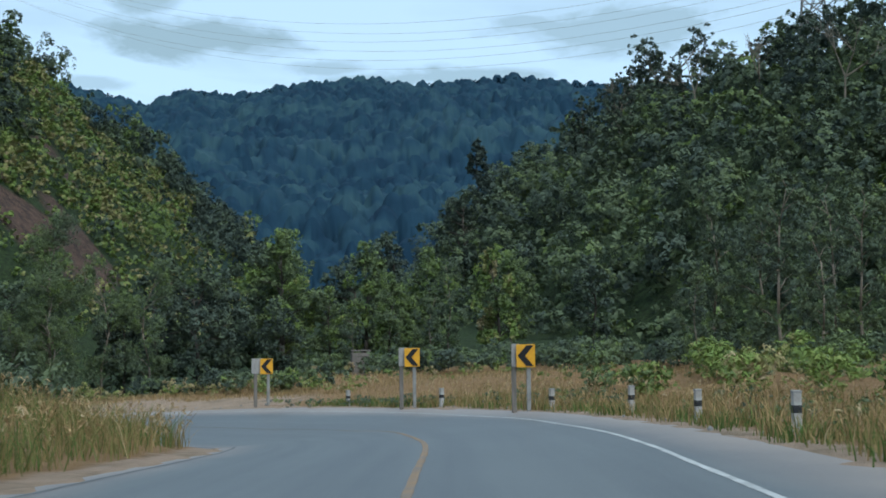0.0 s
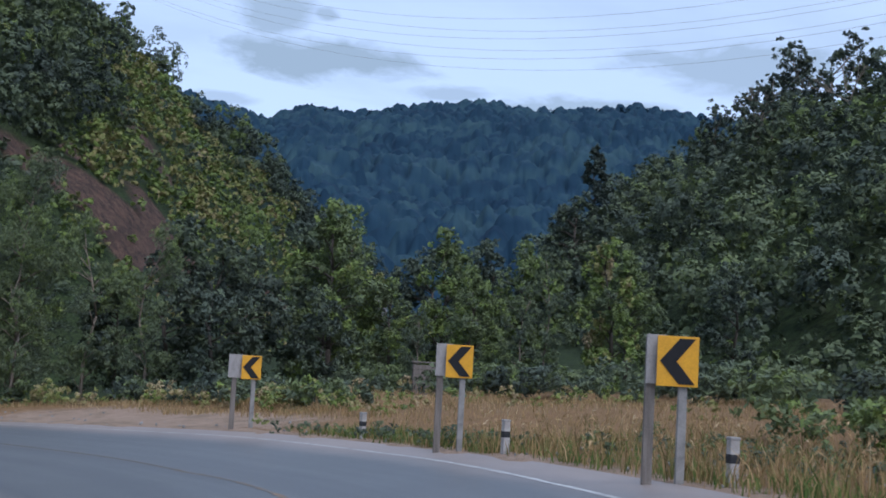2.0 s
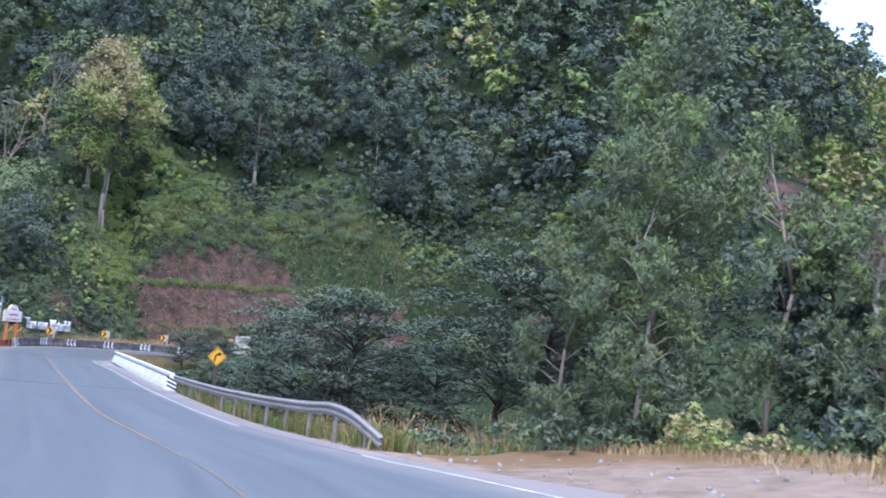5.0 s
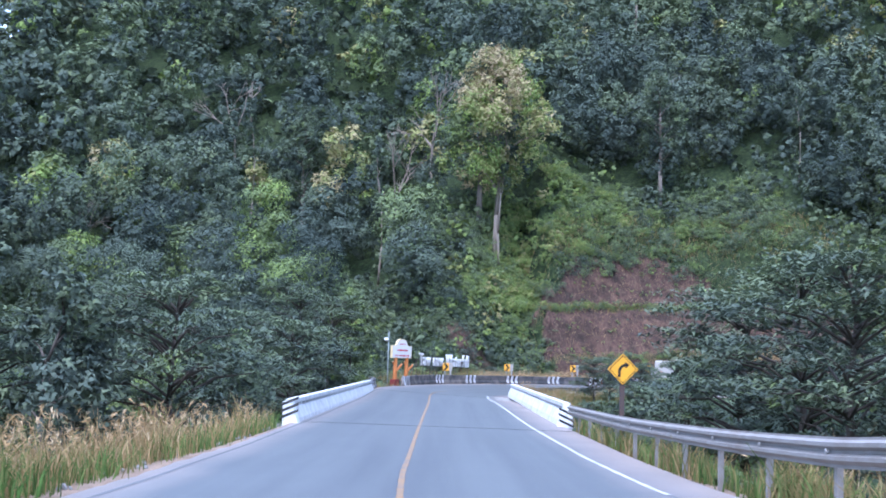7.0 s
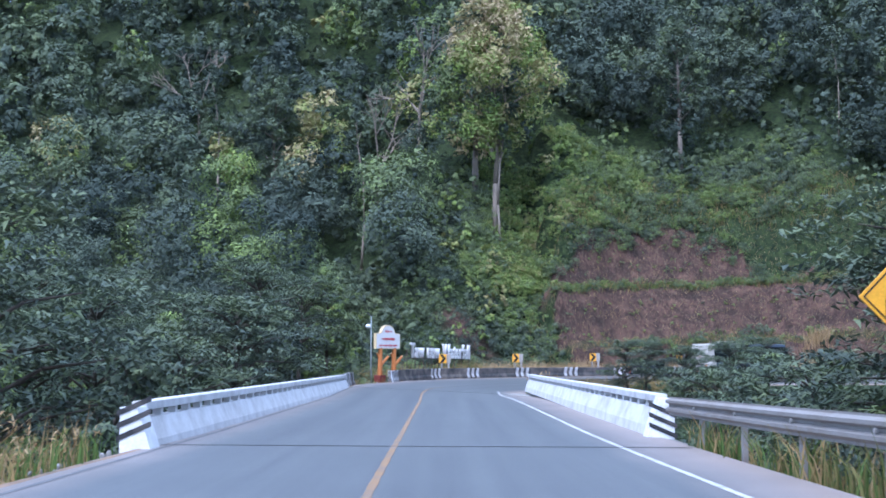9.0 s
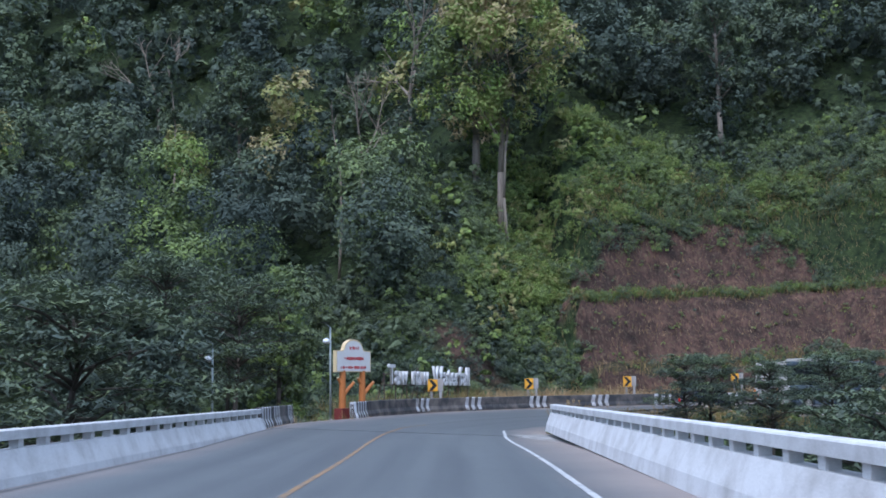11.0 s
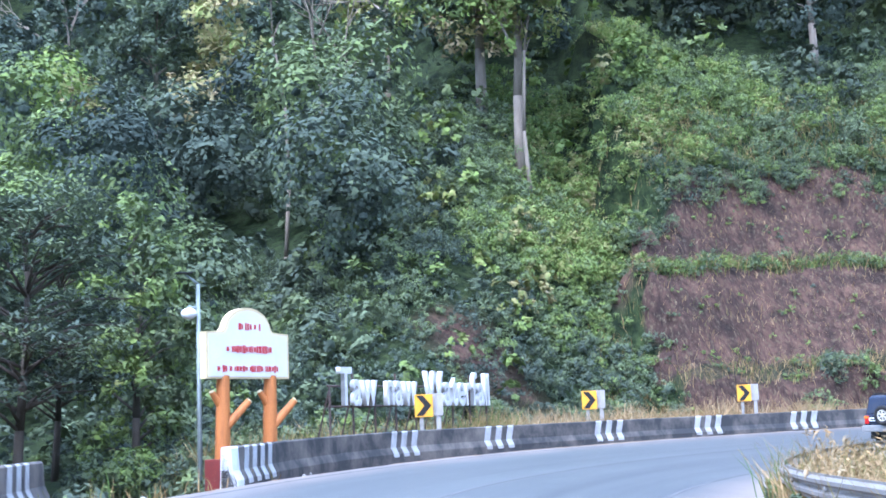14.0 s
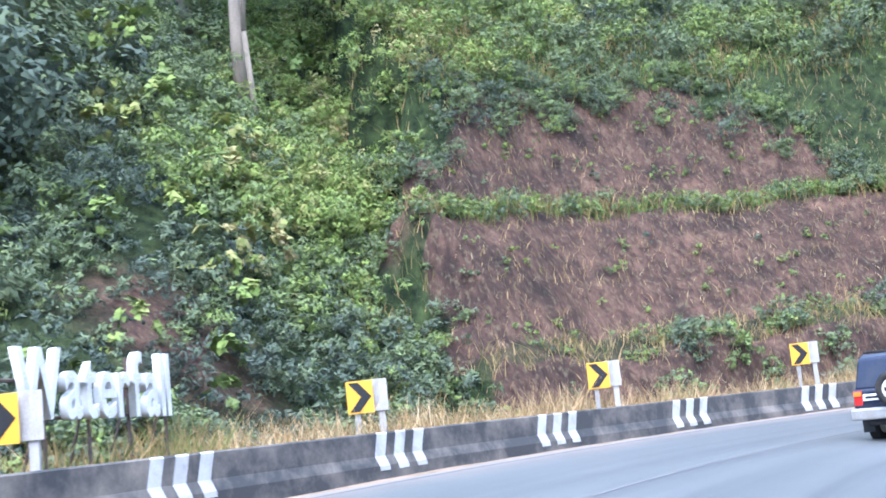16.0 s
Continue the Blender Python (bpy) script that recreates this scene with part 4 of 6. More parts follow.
# south-east hill
x, y = scatter(40, 300, -140, 130, 5.2)
e = x - np.interp(y, SOUTH_FOOT[:, 0], SOUTH_FOOT[:, 1])
keep = (e > 2) & (e < 130) & (rng.random(len(x)) < np.interp(e, [0, 60, 130], [0.85, 0.75, 0.6]))
x, y, e = x[keep], y[keep], e[keep]
tone = np.clip(0.27 + 0.14 * waves(x, y, 18, 4.0) + rng.normal(0, 0.11, len(x)), 0, 0.8)
sw, (sx, sy, sz, *_) = forest(x, y, 7.0, 3.2, tone, np.interp(e, [0, 60, 130], [0.62, 0.88, 1.5]), 0.48, blobs=7, puff=(0.40, 0.62), reach=(0.4, 0.75))
stuff("south_hill_woods", "dark green trees and scrub on the slope", "forest", sw, m_leaf)
x, y = scatter(45, 190, -120, 70, 3.2)
e = x - np.interp(y, SOUTH_FOOT[:, 0], SOUTH_FOOT[:, 1])
keep = (e > -6) & (e < 80)
x, y, e = x[keep], y[keep], e[keep]
tone = np.clip(0.38 + 0.16 * waves(x, y, 12, 6.0) + rng.normal(0, 0.08, len(x)), 0.05, 0.7)
low, _ = forest(x, y, 2.8, 2.4, tone, np.interp(e, [0, 40, 80], [0.72, 1.0, 1.5]), 0.40, middle=0.35, blobs=4, puff=(0.45, 0.7))
stuff("south_hill_scrub", "green shrubs and creepers on the slope", "shrubs", low, m_leaf)

# woods of the far mountains: one closed canopy of rounded crowns, and single trees on the crest
def canopy(x, y, cell, seed):
    """Height of a closed roof of crowns over each place, and a tone for the crown it belongs to."""
    i0, j0 = np.floor(x / cell).astype(np.int64), np.floor(y / cell).astype(np.int64)
    top, tone = np.zeros(len(x)), np.zeros(len(x))

    def rand(i, j, k):
        v = np.sin(i * 127.1 + j * 311.7 + k * 74.7 + seed) * 43758.5453
        return v - np.floor(v)

    for di in (-1, 0, 1):
        for dj in (-1, 0, 1):
            i, j = i0 + di, j0 + dj
            r = cell * (0.55 + 0.5 * rand(i, j, 1))
            q = np.hypot(x - (i + rand(i, j, 2)) * cell, y - (j + rand(i, j, 3)) * cell) / r
            up = (0.45 + 0.75 * rand(i, j, 4) ** 2) * np.sqrt(np.clip(1 - q * q, 0, 1)) * cell
            m = up > top
            top[m], tone[m] = up[m], rand(i, j, 5)[m]
    return top, tone


azs = np.radians(np.arange(-82, -31.9, 0.06))
rs = np.r_[np.arange(430, 900, 6.0), np.arange(900, 1716, 8.5)]
AZ, RR = np.meshgrid(azs, rs)
x, y = (-42 - RR * np.sin(AZ)).ravel(), (-74 + RR * np.cos(AZ)).ravel()
top, ctone = canopy(x, y, 11.0, 0.3)
fine_, ftone = canopy(x, y, 4.5, 4.1)
on_hill = smooth(-25, 5, y - np.interp(x, NORTH_FOOT[:, 0], NORTH_FOOT[:, 1])) * (1 - smooth(620, 720, RR.ravel()))
on_hill = on_hill * (1 - smooth(275, 300, x))
lift = smooth(430, 500, RR.ravel()) * (1 - on_hill)
z = ground_z(x, y) + lift * (1.25 * top + 0.9 * fine_ - 1.5) - 9 * (1 - lift)
ci = np.arange(x.size).reshape(AZ.shape)
cq = np.stack([ci[:-1, :-1], ci[1:, :-1], ci[1:, 1:], ci[:-1, 1:]], -1).reshape(-1, 4)
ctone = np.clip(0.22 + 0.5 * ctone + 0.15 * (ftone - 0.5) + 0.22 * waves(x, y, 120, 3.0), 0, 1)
tagged(new("mountain_woods", raw_mesh("mountain_woods", np.c_[x, y, z], cq, m_far_haze, ctone, smooth=True)), "woods on the far mountain, tinted blue for haze", "forest", kind="stuff")
n = 900
az = np.radians(rng.uniform(-82, -32, n))
r = rng.uniform(1640, 1712, n)
x, y = -42 - r * np.sin(az), -74 + r * np.cos(az)
w = rng.uniform(2.4, 5.0, n)
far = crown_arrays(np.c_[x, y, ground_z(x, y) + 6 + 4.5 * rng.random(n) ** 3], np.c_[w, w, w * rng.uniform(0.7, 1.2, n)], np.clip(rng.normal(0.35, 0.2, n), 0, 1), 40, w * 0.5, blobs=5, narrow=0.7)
stuff("crest_trees", "small dark trees along the far mountain crest, tinted blue for haze", "forest", far, m_far_haze)


# ---- bridge parapets ----
def parapet(name, x, y0, y1, inward):
    """White concrete parapet: sloping kerb wall, open slot with stubs, top rail, flared striped end."""
    t = thing(name, "white concrete bridge parapet with an open top rail", "bridge railing", (x, y0, 0), 0, kind="structure")
    n = y1 - y0
    s = inward
    z0 = -0.12
    wall = [(s * 0.26, z0), (s * 0.22, 0.12), (s * 0.06, 0.52), (s * -0.20, 0.52), (s * -0.20, z0)]
    part("wall", sweep(bmesh.new(), [((0, q, 0), (1, 0, 0)) for q in np.linspace(0, n, 24)], wall), m_whitewash, t)
    rail = [(s * 0.07, 0.66), (s * 0.07, 0.80), (s * 0.05, 0.82), (s * -0.18, 0.82), (s * -0.20, 0.80), (s * -0.20, 0.66)]
    part("top_rail", sweep(bmesh.new(), [((0, q, 0), (1, 0, 0)) for q in np.linspace(0.0, n, 24)], rail), m_whitewash, t)
    step = 1.25
    stub = None
    q = 0.2
    while q < n:
        if stub is None:
            stub = part("stub", box(bmesh.new(), 0.16, 0.22, 0.15, 0, 0, 0.59, bevel=0.01), m_whitewash, t)
            stub.location = (s * -0.06, q, 0)
        else:
            o = new("stub", stub.data)
            o.parent, o.location = t, (s * -0.06, q, 0)
        q += step
    # flared end with black and white bands
    bm = bmesh.new()
    prof = [(s * 0.36, z0), (s * 0.28, 0.15), (s * 0.08, 0.74), (s * -0.22, 0.74), (s * -0.22, z0)]
    part("end_block", sweep(bm, [((s * -0.0, -0.72, 0), (1, 0, 0)), ((0, -0.02, 0), (1, 0, 0))], prof), m_stripe_white, t)
    for i in range(3):
        bm = bmesh.new()
        z = 0.14 + i * 0.22
        plate(bm, [(-0.30, z), (0.30, z + 0.26 * s), (0.30, z + 0.26 * s + 0.1), (-0.30, z + 0.1)], 0.012, Matrix.Translation((s * 0.03, -0.728, 0)))
        part("black_band", bm, m_black_paint, t)
    return t


parapet("parapet_west", -5.62, 25.0, 69.6, 1)
parapet("parapet_east", 4.58, 29.9, 71.4, -1)
# deck below the road over the stream
bm = bmesh.new()
box(bm, 11.4, 47, 0.7, -0.5, 48.5, -0.62)
box(bm, 9.0, 1.4, 9, -0.5, 36, -5.2)
box(bm, 9.0, 1.4, 9, -0.5, 60, -5.2)
deck = part("bridge_deck", bm, m_concrete, None)
tagged(deck, "grey concrete bridge deck on piers", "bridge", kind="structure")


# ---- striped concrete barriers beyond the bridge ----
def barrier(name, line, label, stripes, end_white=0.0, height=0.78):
    """Low barrier along a line of (x, y, z); groups of slanted white stripes at the given stations."""
    p = dense(np.array(line, float), 0.25)
    kk_, uu_, _ = nearest(p[:, 0], p[:, 1])
    p[:, 2] = road_z(kk_, np.clip(uu_, U_RIGHT, U_LEFT))
    dirs = np.gradient(p, axis=0)
    dirs = unit(dirs * (1, 1, 0))
    right = np.c_[dirs[:, 1], -dirs[:, 0], 0 * dirs[:, 0]]
    t = tagged(thing(name, label, "concrete barrier", tuple(p[0])), kind="structure")
    o = p[0]
    prof = [(0.20, -0.25), (0.18, 0.10), (0.09, 0.30), (0.06, height - 0.03), (0.03, height), (-0.10, height), (-0.13, height - 0.03), (-0.16, -0.25)]
    part("body", sweep(bmesh.new(), [(a - o, b) for a, b in zip(p[::2], right[::2])], prof), m_stained, t)
    for s0 in stripes:
        for j in range(4 if s0 < 1 else 3):
            k0 = (s0 + j * 0.66) / 0.25
            bm = bmesh.new()
            rows = []
            for up, lean in ((0.0, 0), (0.10, -0.05), (0.30, -0.15), (height - 0.03, 0.55), (height + 0.003, 0.6)):
                across = {0.0: 0.198, 0.10: 0.190, 0.30: 0.100, height - 0.03: 0.070}.get(up, 0.032)
                row = []
                for kk in (k0 + lean, k0 + lean + 1.42):
                    i = min(max(kk, 0), len(p) - 1.001)
                    i0 = int(i)
                    q = p[i0] + (p[i0 + 1] - p[i0]) * (i - i0)
                    row.append(bm.verts.new(Vector(q - o + right[i0] * across) + Vector((0, 0, up))))
                i0 = int(min(max(k0 + lean, 0), len(p) - 2))
                rows.append(row)
            for r0, r1 in zip(rows, rows[1:]):
                bm.faces.new((r0[0], r0[1], r1[1], r1[0]))
            bmesh.ops.solidify(bm, geom=bm.faces[:], thickness=0.012)
            bmesh.ops.recalc_face_normals(bm, faces=bm.faces[:])
            part("white_stripe", bm, m_stripe_white, t)
    if end_white:
        k1 = int(end_white / 0.25)
        prof2 = [(a * 1.06 + (0.004 if a > 0 else -0.004), w + (0.006 if w > 0.5 else 0)) for a, w in prof]
        part("white_end", sweep(bmesh.new(), [(a - o, b) for a, b in zip(p[: k1 + 1], right[: k1 + 1])], prof2), m_stripe_white, t)
    return t


barrier("barrier_curve", [(-4.0, 88.2, 0.0), (-3.2, 94.5, 0), (-1.6, 100.2, 0), (1.7, 105.8, 0), (6.2, 110.8, 0), (11.6, 115.5, 0), (18.5, 120, 0), (27, 123.4, 0), (40, 126, 0)],
        "low black concrete barrier with slanted white stripe groups", [0.85, 12.8, 18.6, 25.2, 31.45, 37.6, 43.9], end_white=0.7)
barrier("barrier_west", [(-5.75, 70.0, -0.05), (-5.85, 75, -0.05), (-6.1, 81.0, -0.05), (-6.6, 84.5, -0.05)], "short black and white striped concrete barrier", [0.4, 3.6, 8.2, 11.4][:4], height=0.72)


# ---- guard rails ----
def guard_rail(name, line, label, discs=True):
    p = dense(np.array(line, float), 0.4)
    dirs = unit(np.gradient(p, axis=0) * (1, 1, 0))
    right = np.c_[dirs[:, 1], -dirs[:, 0], 0 * dirs[:, 0]]
    t = tagged(thing(name, label, "guard rail", tuple(p[0])), kind="structure")
    o = p[0]
    prof = [(0.0, 0.44), (0.0, 0.48), (0.075, 0.53), (0.075, 0.58), (0.0, 0.62), (0.0, 0.66), (0.075, 0.70), (0.075, 0.75), (0.0, 0.79), (0.0, 0.82)]
    prof = [(-a, w) for a, w in prof]
    back = [(a + 0.008, w) for a, w in prof[::-1]]
    part("beam", sweep(bmesh.new(), [(a - o, b) for a, b in zip(p, right)], prof + back), m_steel, t)
    post = disc = None
    for i in range(3, len(p) - 1, 8):
        at = p[i] - o + right[i] * 0.10
        turn = Matrix.Rotation(math.atan2(dirs[i, 1], dirs[i, 0]), 4, "Z")
        if post is None:
            post = part("post", box(bmesh.new(), 0.11, 0.09, 1.75, 0, 0, -0.10, bevel=0.008), m_steel, t)
            bm = rod(bmesh.new(), (0, 0.0, 0), (0, 0.03, 0), 0.035, 0.032, 12)
            disc = part("reflector", bm, m_concrete, t, "pale round reflector")
            a, b = post, disc
        else:
            a, b = new("post", post.data), new("reflector", disc.data)
            a.parent = b.parent = t
        a.matrix_basis = Matrix.Translation(at) @ turn
        b.matrix_basis = Matrix.Translation(p[i] - o - right[i] * 0.045 + Vector((0, 0, 0.64))) @ turn
    return t


rail_pts = []
for yv in (-10.6, -9.0, -6.5, -3, 2, 8, 14, 20, 26, 29.2):
    (a, b, c), _ = beside(yv, -1.82 - (0.25 if yv < -10 else 0))
    rail_pts.append((a, b, c + float(np.interp(yv, [-10.6, -9, -6.5, 5, 12, 20, 29], [-0.42, 0.02, 0.28, 0.24, 0.16, 0.1, 0.06]))))
guard_rail("guard_rail_approach", rail_pts, "galvanised steel guard rail beside the road")
rail_pts = []
for yv in (71.6, 76, 81, 86, 91, 96, 101, 105):
    (a, b, c), _ = beside(yv, -2.25)
    rail_pts.append((a, b, c))
guard_rail("guard_rail_bend", rail_pts, "galvanised steel guard rail round the bend")


# ---- signs ----
def chevron_sign(at, turn, back_side=1, label="yellow chevron sign with a black arrow on two posts", flip=False, lap=0.2, wood=None):
    """Board 0.62 by 0.75 m on two posts; the face looks along -y."""
    t = thing("chevron_sign", label, "road sign", at, turn, group="chevron signs round the bends")
    bm = box(bmesh.new(), 0.62, 0.025, 0.75, 0, 0, 1.72, bevel=0.006)
    part("board", bm, m_yellow_sign, t)
    s = -1 if flip else 1
    arrow = [(0.26, 2.06), (0.02, 2.06), (-0.27, 1.72), (0.02, 1.38), (0.26, 1.38), (-0.02, 1.72)]
    part("black_chevron", plate(bmesh.new(), [(x * s, z) for x, z in arrow], 0.006, Matrix.Translation((0, -0.0175, 0))), m_black_sign, t)
    part("post", box(bmesh.new(), 0.13, 0.12, 2.3, 0.10 * back_side, 0.09, 0.55, bevel=0.012), m_concrete, t)
    part("back_post", box(bmesh.new(), 0.15, 0.13, 2.75, -(0.30 + 0.5 * lap) * back_side, 0.22, 0.70, bevel=0.012), wood or m_post_wood, t)
    part("back_board", box(bmesh.new(), lap + 0.14, 0.03, 0.74, -(0.24 + 0.5 * lap) * back_side, 0.13, 1.74, bevel=0.004), m_board_back, t, "bare grey back of another board")
    return t


for (sx_, sy_, sz_), turn, lap in (((-6.75, -55.4, 3.42), -54, 0.14), ((-0.85, -47.1, 3.15), -48, 0.22), ((4.05, -35.4, 2.50), -38, 0.40)):
    chevron_sign((sx_, sy_, sz_), turn, 1, lap=lap)
for (sx_, sy_, sz_), turn in (((-0.35, 104.3, 0.05), -8), ((6.25, 113.6, 0.12), -14), ((13.9, 119.0, 0.22), -20), ((23.2, 124.6, 0.42), -26)):
    chevron_sign((sx_, sy_, sz_), turn, -1, flip=True, label="yellow chevron sign with a black arrow behind the barrier", lap=0.32, wood=m_board_back)


def guide_post(at, turn=0.0):
    t = thing("guide_post", "weathered white concrete guide post with a black band", "guide post", at, turn, group="guide posts along the bend")
    bm = box(bmesh.new(), 0.15, 0.15, 1.05, 0, 0, 0.17, bevel=0.02)
    part("shaft", bm, m_post_paint, t)
    part("black_band", box(bmesh.new(), 0.156, 0.156, 0.15, 0, 0, 0.42, bevel=0.02), m_black_paint, t)
    part("grey_cap", box(bmesh.new(), 0.16, 0.16, 0.05, 0, 0, 0.71, bevel=0.015), m_concrete, t)
    return t


for yv, u in ((-70.5, -2.6), (-66.2, -2.6), (-62.5, -2.6), (-59.0, -2.6), (-54.6, -2.6), (-47.6, -2.7), (-40.0, -3.6)):
    p, turn = beside(yv, u)
    z = float(ground_z(np.array([p[0]]), np.array([p[1]]))[0])
    guide_post((p[0], p[1], z), turn)

# diamond bend sign before the bridge
t = thing("bend_sign", "yellow diamond sign with a black bend arrow", "road sign", (4.86, 16.2, -0.17), 4)
half = 0.44
part("board", plate(bmesh.new(), [(0, 2.42 + half), (-half, 2.42), (0, 2.42 - half), (half, 2.42)], 0.02), m_yellow_sign, t)
rim = bmesh.new()
for a, b in (((0, half), (-half, 0)), ((-half, 0), (0, -half)), ((0, -half), (half, 0)), ((half, 0), (0, half))):
    f = 0.90
    plate(rim, [(a[0] * f, 2.42 + a[1] * f), (b[0] * f, 2.42 + b[1] * f), (b[0] * (f - 0.06), 2.42 + b[1] * (f - 0.06)), (a[0] * (f - 0.06), 2.42 + a[1] * (f - 0.06))], 0.004, Matrix.Translation((0, -0.0125, 0)))
part("black_rim", rim, m_black_sign, t)
bm = bmesh.new()
left_side = [(-0.14, 2.20), (-0.14, 2.38), (-0.106, 2.478), (-0.034, 2.545), (0.058, 2.58)]
right_side = [(-0.064, 2.20), (-0.064, 2.36), (-0.042, 2.43), (0.0, 2.478), (0.066, 2.495)]
plate(bm, left_side + [(0.054, 2.64), (0.192, 2.538), (0.07, 2.437)] + right_side[::-1], 0.005, Matrix.Translation((0, -0.013, 0)))
part("arrow", bm, m_black_sign, t)
part("post", box(bmesh.new(), 0.13, 0.09, 3.9, 0, 0.07, 0.72, bevel=0.01), m_rust, t)


# ---- single trees ----
def tree_mesh(bm, trunk, limbs):
    """Bent trunk and tapered limbs as one mesh. trunk: (place, radius) rows; limbs: (from, to, radius)."""
    for (a, ra), (b, rb) in zip(trunk, trunk[1:]):
        rod(bm, a, b, ra, rb, 8)
    for a, b, r in limbs:
        a, b = Vector(a), Vector(b)
        mid = a.lerp(b, 0.5) + Vector((0, 0, 0.10 * (b - a).length))
        rod(bm, a, mid, r, r * 0.7, 6)
        rod(bm, mid, b, r * 0.7, r * 0.25, 6)
    return bm


def make_tree(label, height, width, bole, tone, leaf, count, seed, bark=None, lumps=14, flat=0.8, narrow=0.45, droop=0.3, lean=0.3, category="tree", radius=None, name="tree", at=(0, 0, 0), layered=False, spread=0.05, level=0.0):
    """A tree of that height; bole: how far up the crown begins, as a share of the height."""
    g = np.random.default_rng(seed)
    t = thing(name, label, category, at)
    r0 = radius or height * 0.016 + 0.03
    tops = [np.array([g.normal(0, lean * q), g.normal(0, lean * q), height * q]) for q in (0, 0.25, 0.5, 0.72, 0.9)]
    tops[0][:2] = 0
    trunk = [((0, 0, -0.8), r0 * 1.25)] + [(tuple(p), r0 * (1 - 0.85 * q)) for p, q in zip(tops, (0, 0.25, 0.5, 0.72, 0.97))]
    zs = np.array([p[2] for p in tops])
    cents, rads = [], []
    for i in range(lumps):
        q = bole + (1 - bole) * (i + 0.5) / lumps
        if layered:
            q = bole + (1 - bole) * (int(q * 6) + g.uniform(0, 0.35)) / 6 / (1.0)
            q = min(q, 0.97)
        shape = math.sin(math.pi * min(max((q - bole) / (1 - bole), 0.04), 0.96) ** 0.8) ** 0.6
        ang, rr = g.uniform(0, 2 * math.pi), width * shape * math.sqrt(g.uniform(0.12, 1.0)) * 0.75
        base = np.array([np.interp(q * height, zs, [p[j] for p in tops]) for j in (0, 1)] + [q * height])
        cents.append(base + (rr * math.cos(ang), rr * math.sin(ang), g.normal(0, 0.05) * height * 0.3))
        rads.append(width * g.uniform(0.32, 0.54))
    limbs = []
    for c in cents:
        zl = max(c[2] - g.uniform(0.1, 0.25) * height * 0.5, height * bole * 0.8)
        a = [np.interp(zl, zs, [p[j] for p in tops]) for j in (0, 1)] + [zl]
        limbs.append((tuple(a), tuple(c), r0 * 0.32))
    part("trunk", tree_mesh(bmesh.new(), trunk, limbs), bark or m_dark_bark, t, smooth=True)
    cents, rads = np.array(cents), np.array(rads)
    per = np.maximum((count * rads**2 / (rads**2).sum()).astype(int), 8)
    v, f, tn = crown_arrays(cents, np.c_[rads, rads, rads * flat], np.clip(tone + g.normal(0, spread, lumps), 0, 0.95), per, leaf, blobs=5, narrow=narrow, droop=droop, shell=0.45, level=level)
    me = raw_mesh("crown", v, f, m_leaf, tn)
    crown = new("crown", me)
    crown.parent = t
    return t


def stand(ob, x, y, scale=1.0, turn=0.0, tall=1.0, sink=0.0):
    z = float(ground_z(np.array([x]), np.array([y]))[0]) - sink
    return copy_thing(ob, pose(x, y, z, 0, 0, turn) @ Matrix.Diagonal((scale, scale, scale * tall, 1)))


def place(ob, x, y, turn=0.0, sink=0.0):
    z = float(ground_z(np.array([x]), np.array([y]))[0]) - sink
    ob.matrix_basis = pose(x, y, z, 0, 0, turn)
    return ob


# tall eucalyptus stand beside the gravel
euc = place(make_tree("tall slender eucalyptus with drooping grey-green leaves", 12.4, 3.1, 0.08, 0.42, 0.27, 12000, 11, m_bark, 22, 1.0, 0.28, 0.9, 0.3, radius=0.13), 13.0, -9.2)
euc_b = place(make_tree("slender eucalyptus with a pale double trunk", 9.0, 2.5, 0.08, 0.40, 0.28, 5200, 12, m_bark, 18, 1.0, 0.28, 0.9, 0.5, radius=0.10), 15.6, -11.4)
stand(euc_b, 10.9, -8.2, 0.66, 100)
stand(euc_b, 17.8, -13.6, 0.95, 200)
stand(euc, 14.4, -7.4, 0.82, 70)
stand(euc_b, 12.0, -10.6, 0.8, 310)
# row of trees behind the meadow
round_a = place(make_tree("round-crowned green broadleaf tree behind the meadow", 9.2, 3.6, 0.12, 0.50, 0.36, 5200, 13, None, 20, 0.9, 0.5), 40.5, -15.5)
round_b = place(make_tree("dark broadleaf tree with a dense low crown", 7.6, 3.0, 0.10, 0.22, 0.38, 3600, 14, None, 18, 0.9, 0.5), 20.5, -15.5)
place(make_tree("narrow tree with yellow-brown autumn tinted leaves", 8.6, 2.0, 0.1, 0.62, 0.36, 3600, 15, None, 18, 1.2, 0.5, spread=0.10), 42.5, -27.0)
for x, y, s, r in ((28.5, -16.5, 1.05, 40), (34, -13, 1.1, 130), (46, -18, 0.95, 250), (36.5, -20.5, 0.7, 310), (50, -24, 0.85, 20), (31, -19, 0.62, 77)):
    stand(round_a, x, y, s, r)
for x, y, s, r in ((24, -14, 1.0, 60), (17.5, -11.5, 0.8, 150), (26, -18.2, 0.7, 220), (32, -11, 1.25, 280), (22.5, -9.5, 1.2, 10), (44, -12, 1.2, 99), (54, -30, 1.0, 170), (37, -9, 1.3, 200)):
    stand(round_b, x, y, s, r)
sapling = place(make_tree("young eucalyptus with a thin pale trunk", 8.0, 2.0, 0.10, 0.35, 0.30, 3000, 16, m_bark, 16, 1.0, 0.32, 0.8, 0.3, radius=0.08), 39.2, -24.3)
for x, y, s, r in ((35.2, -25.3, 0.72, 90), (30.5, -21.5, 0.6, 200), (18.5, -56.5, 1.22, 40), (22.5, -54.5, 1.1, 160), (14.5, -59.5, 0.85, 250), (27, -50, 1.25, 300), (20.5, -60, 1.1, 20), (12, -54.5, 0.62, 120), (31, -56, 1.3, 210)):
    stand(sapling, x, y, s, r)

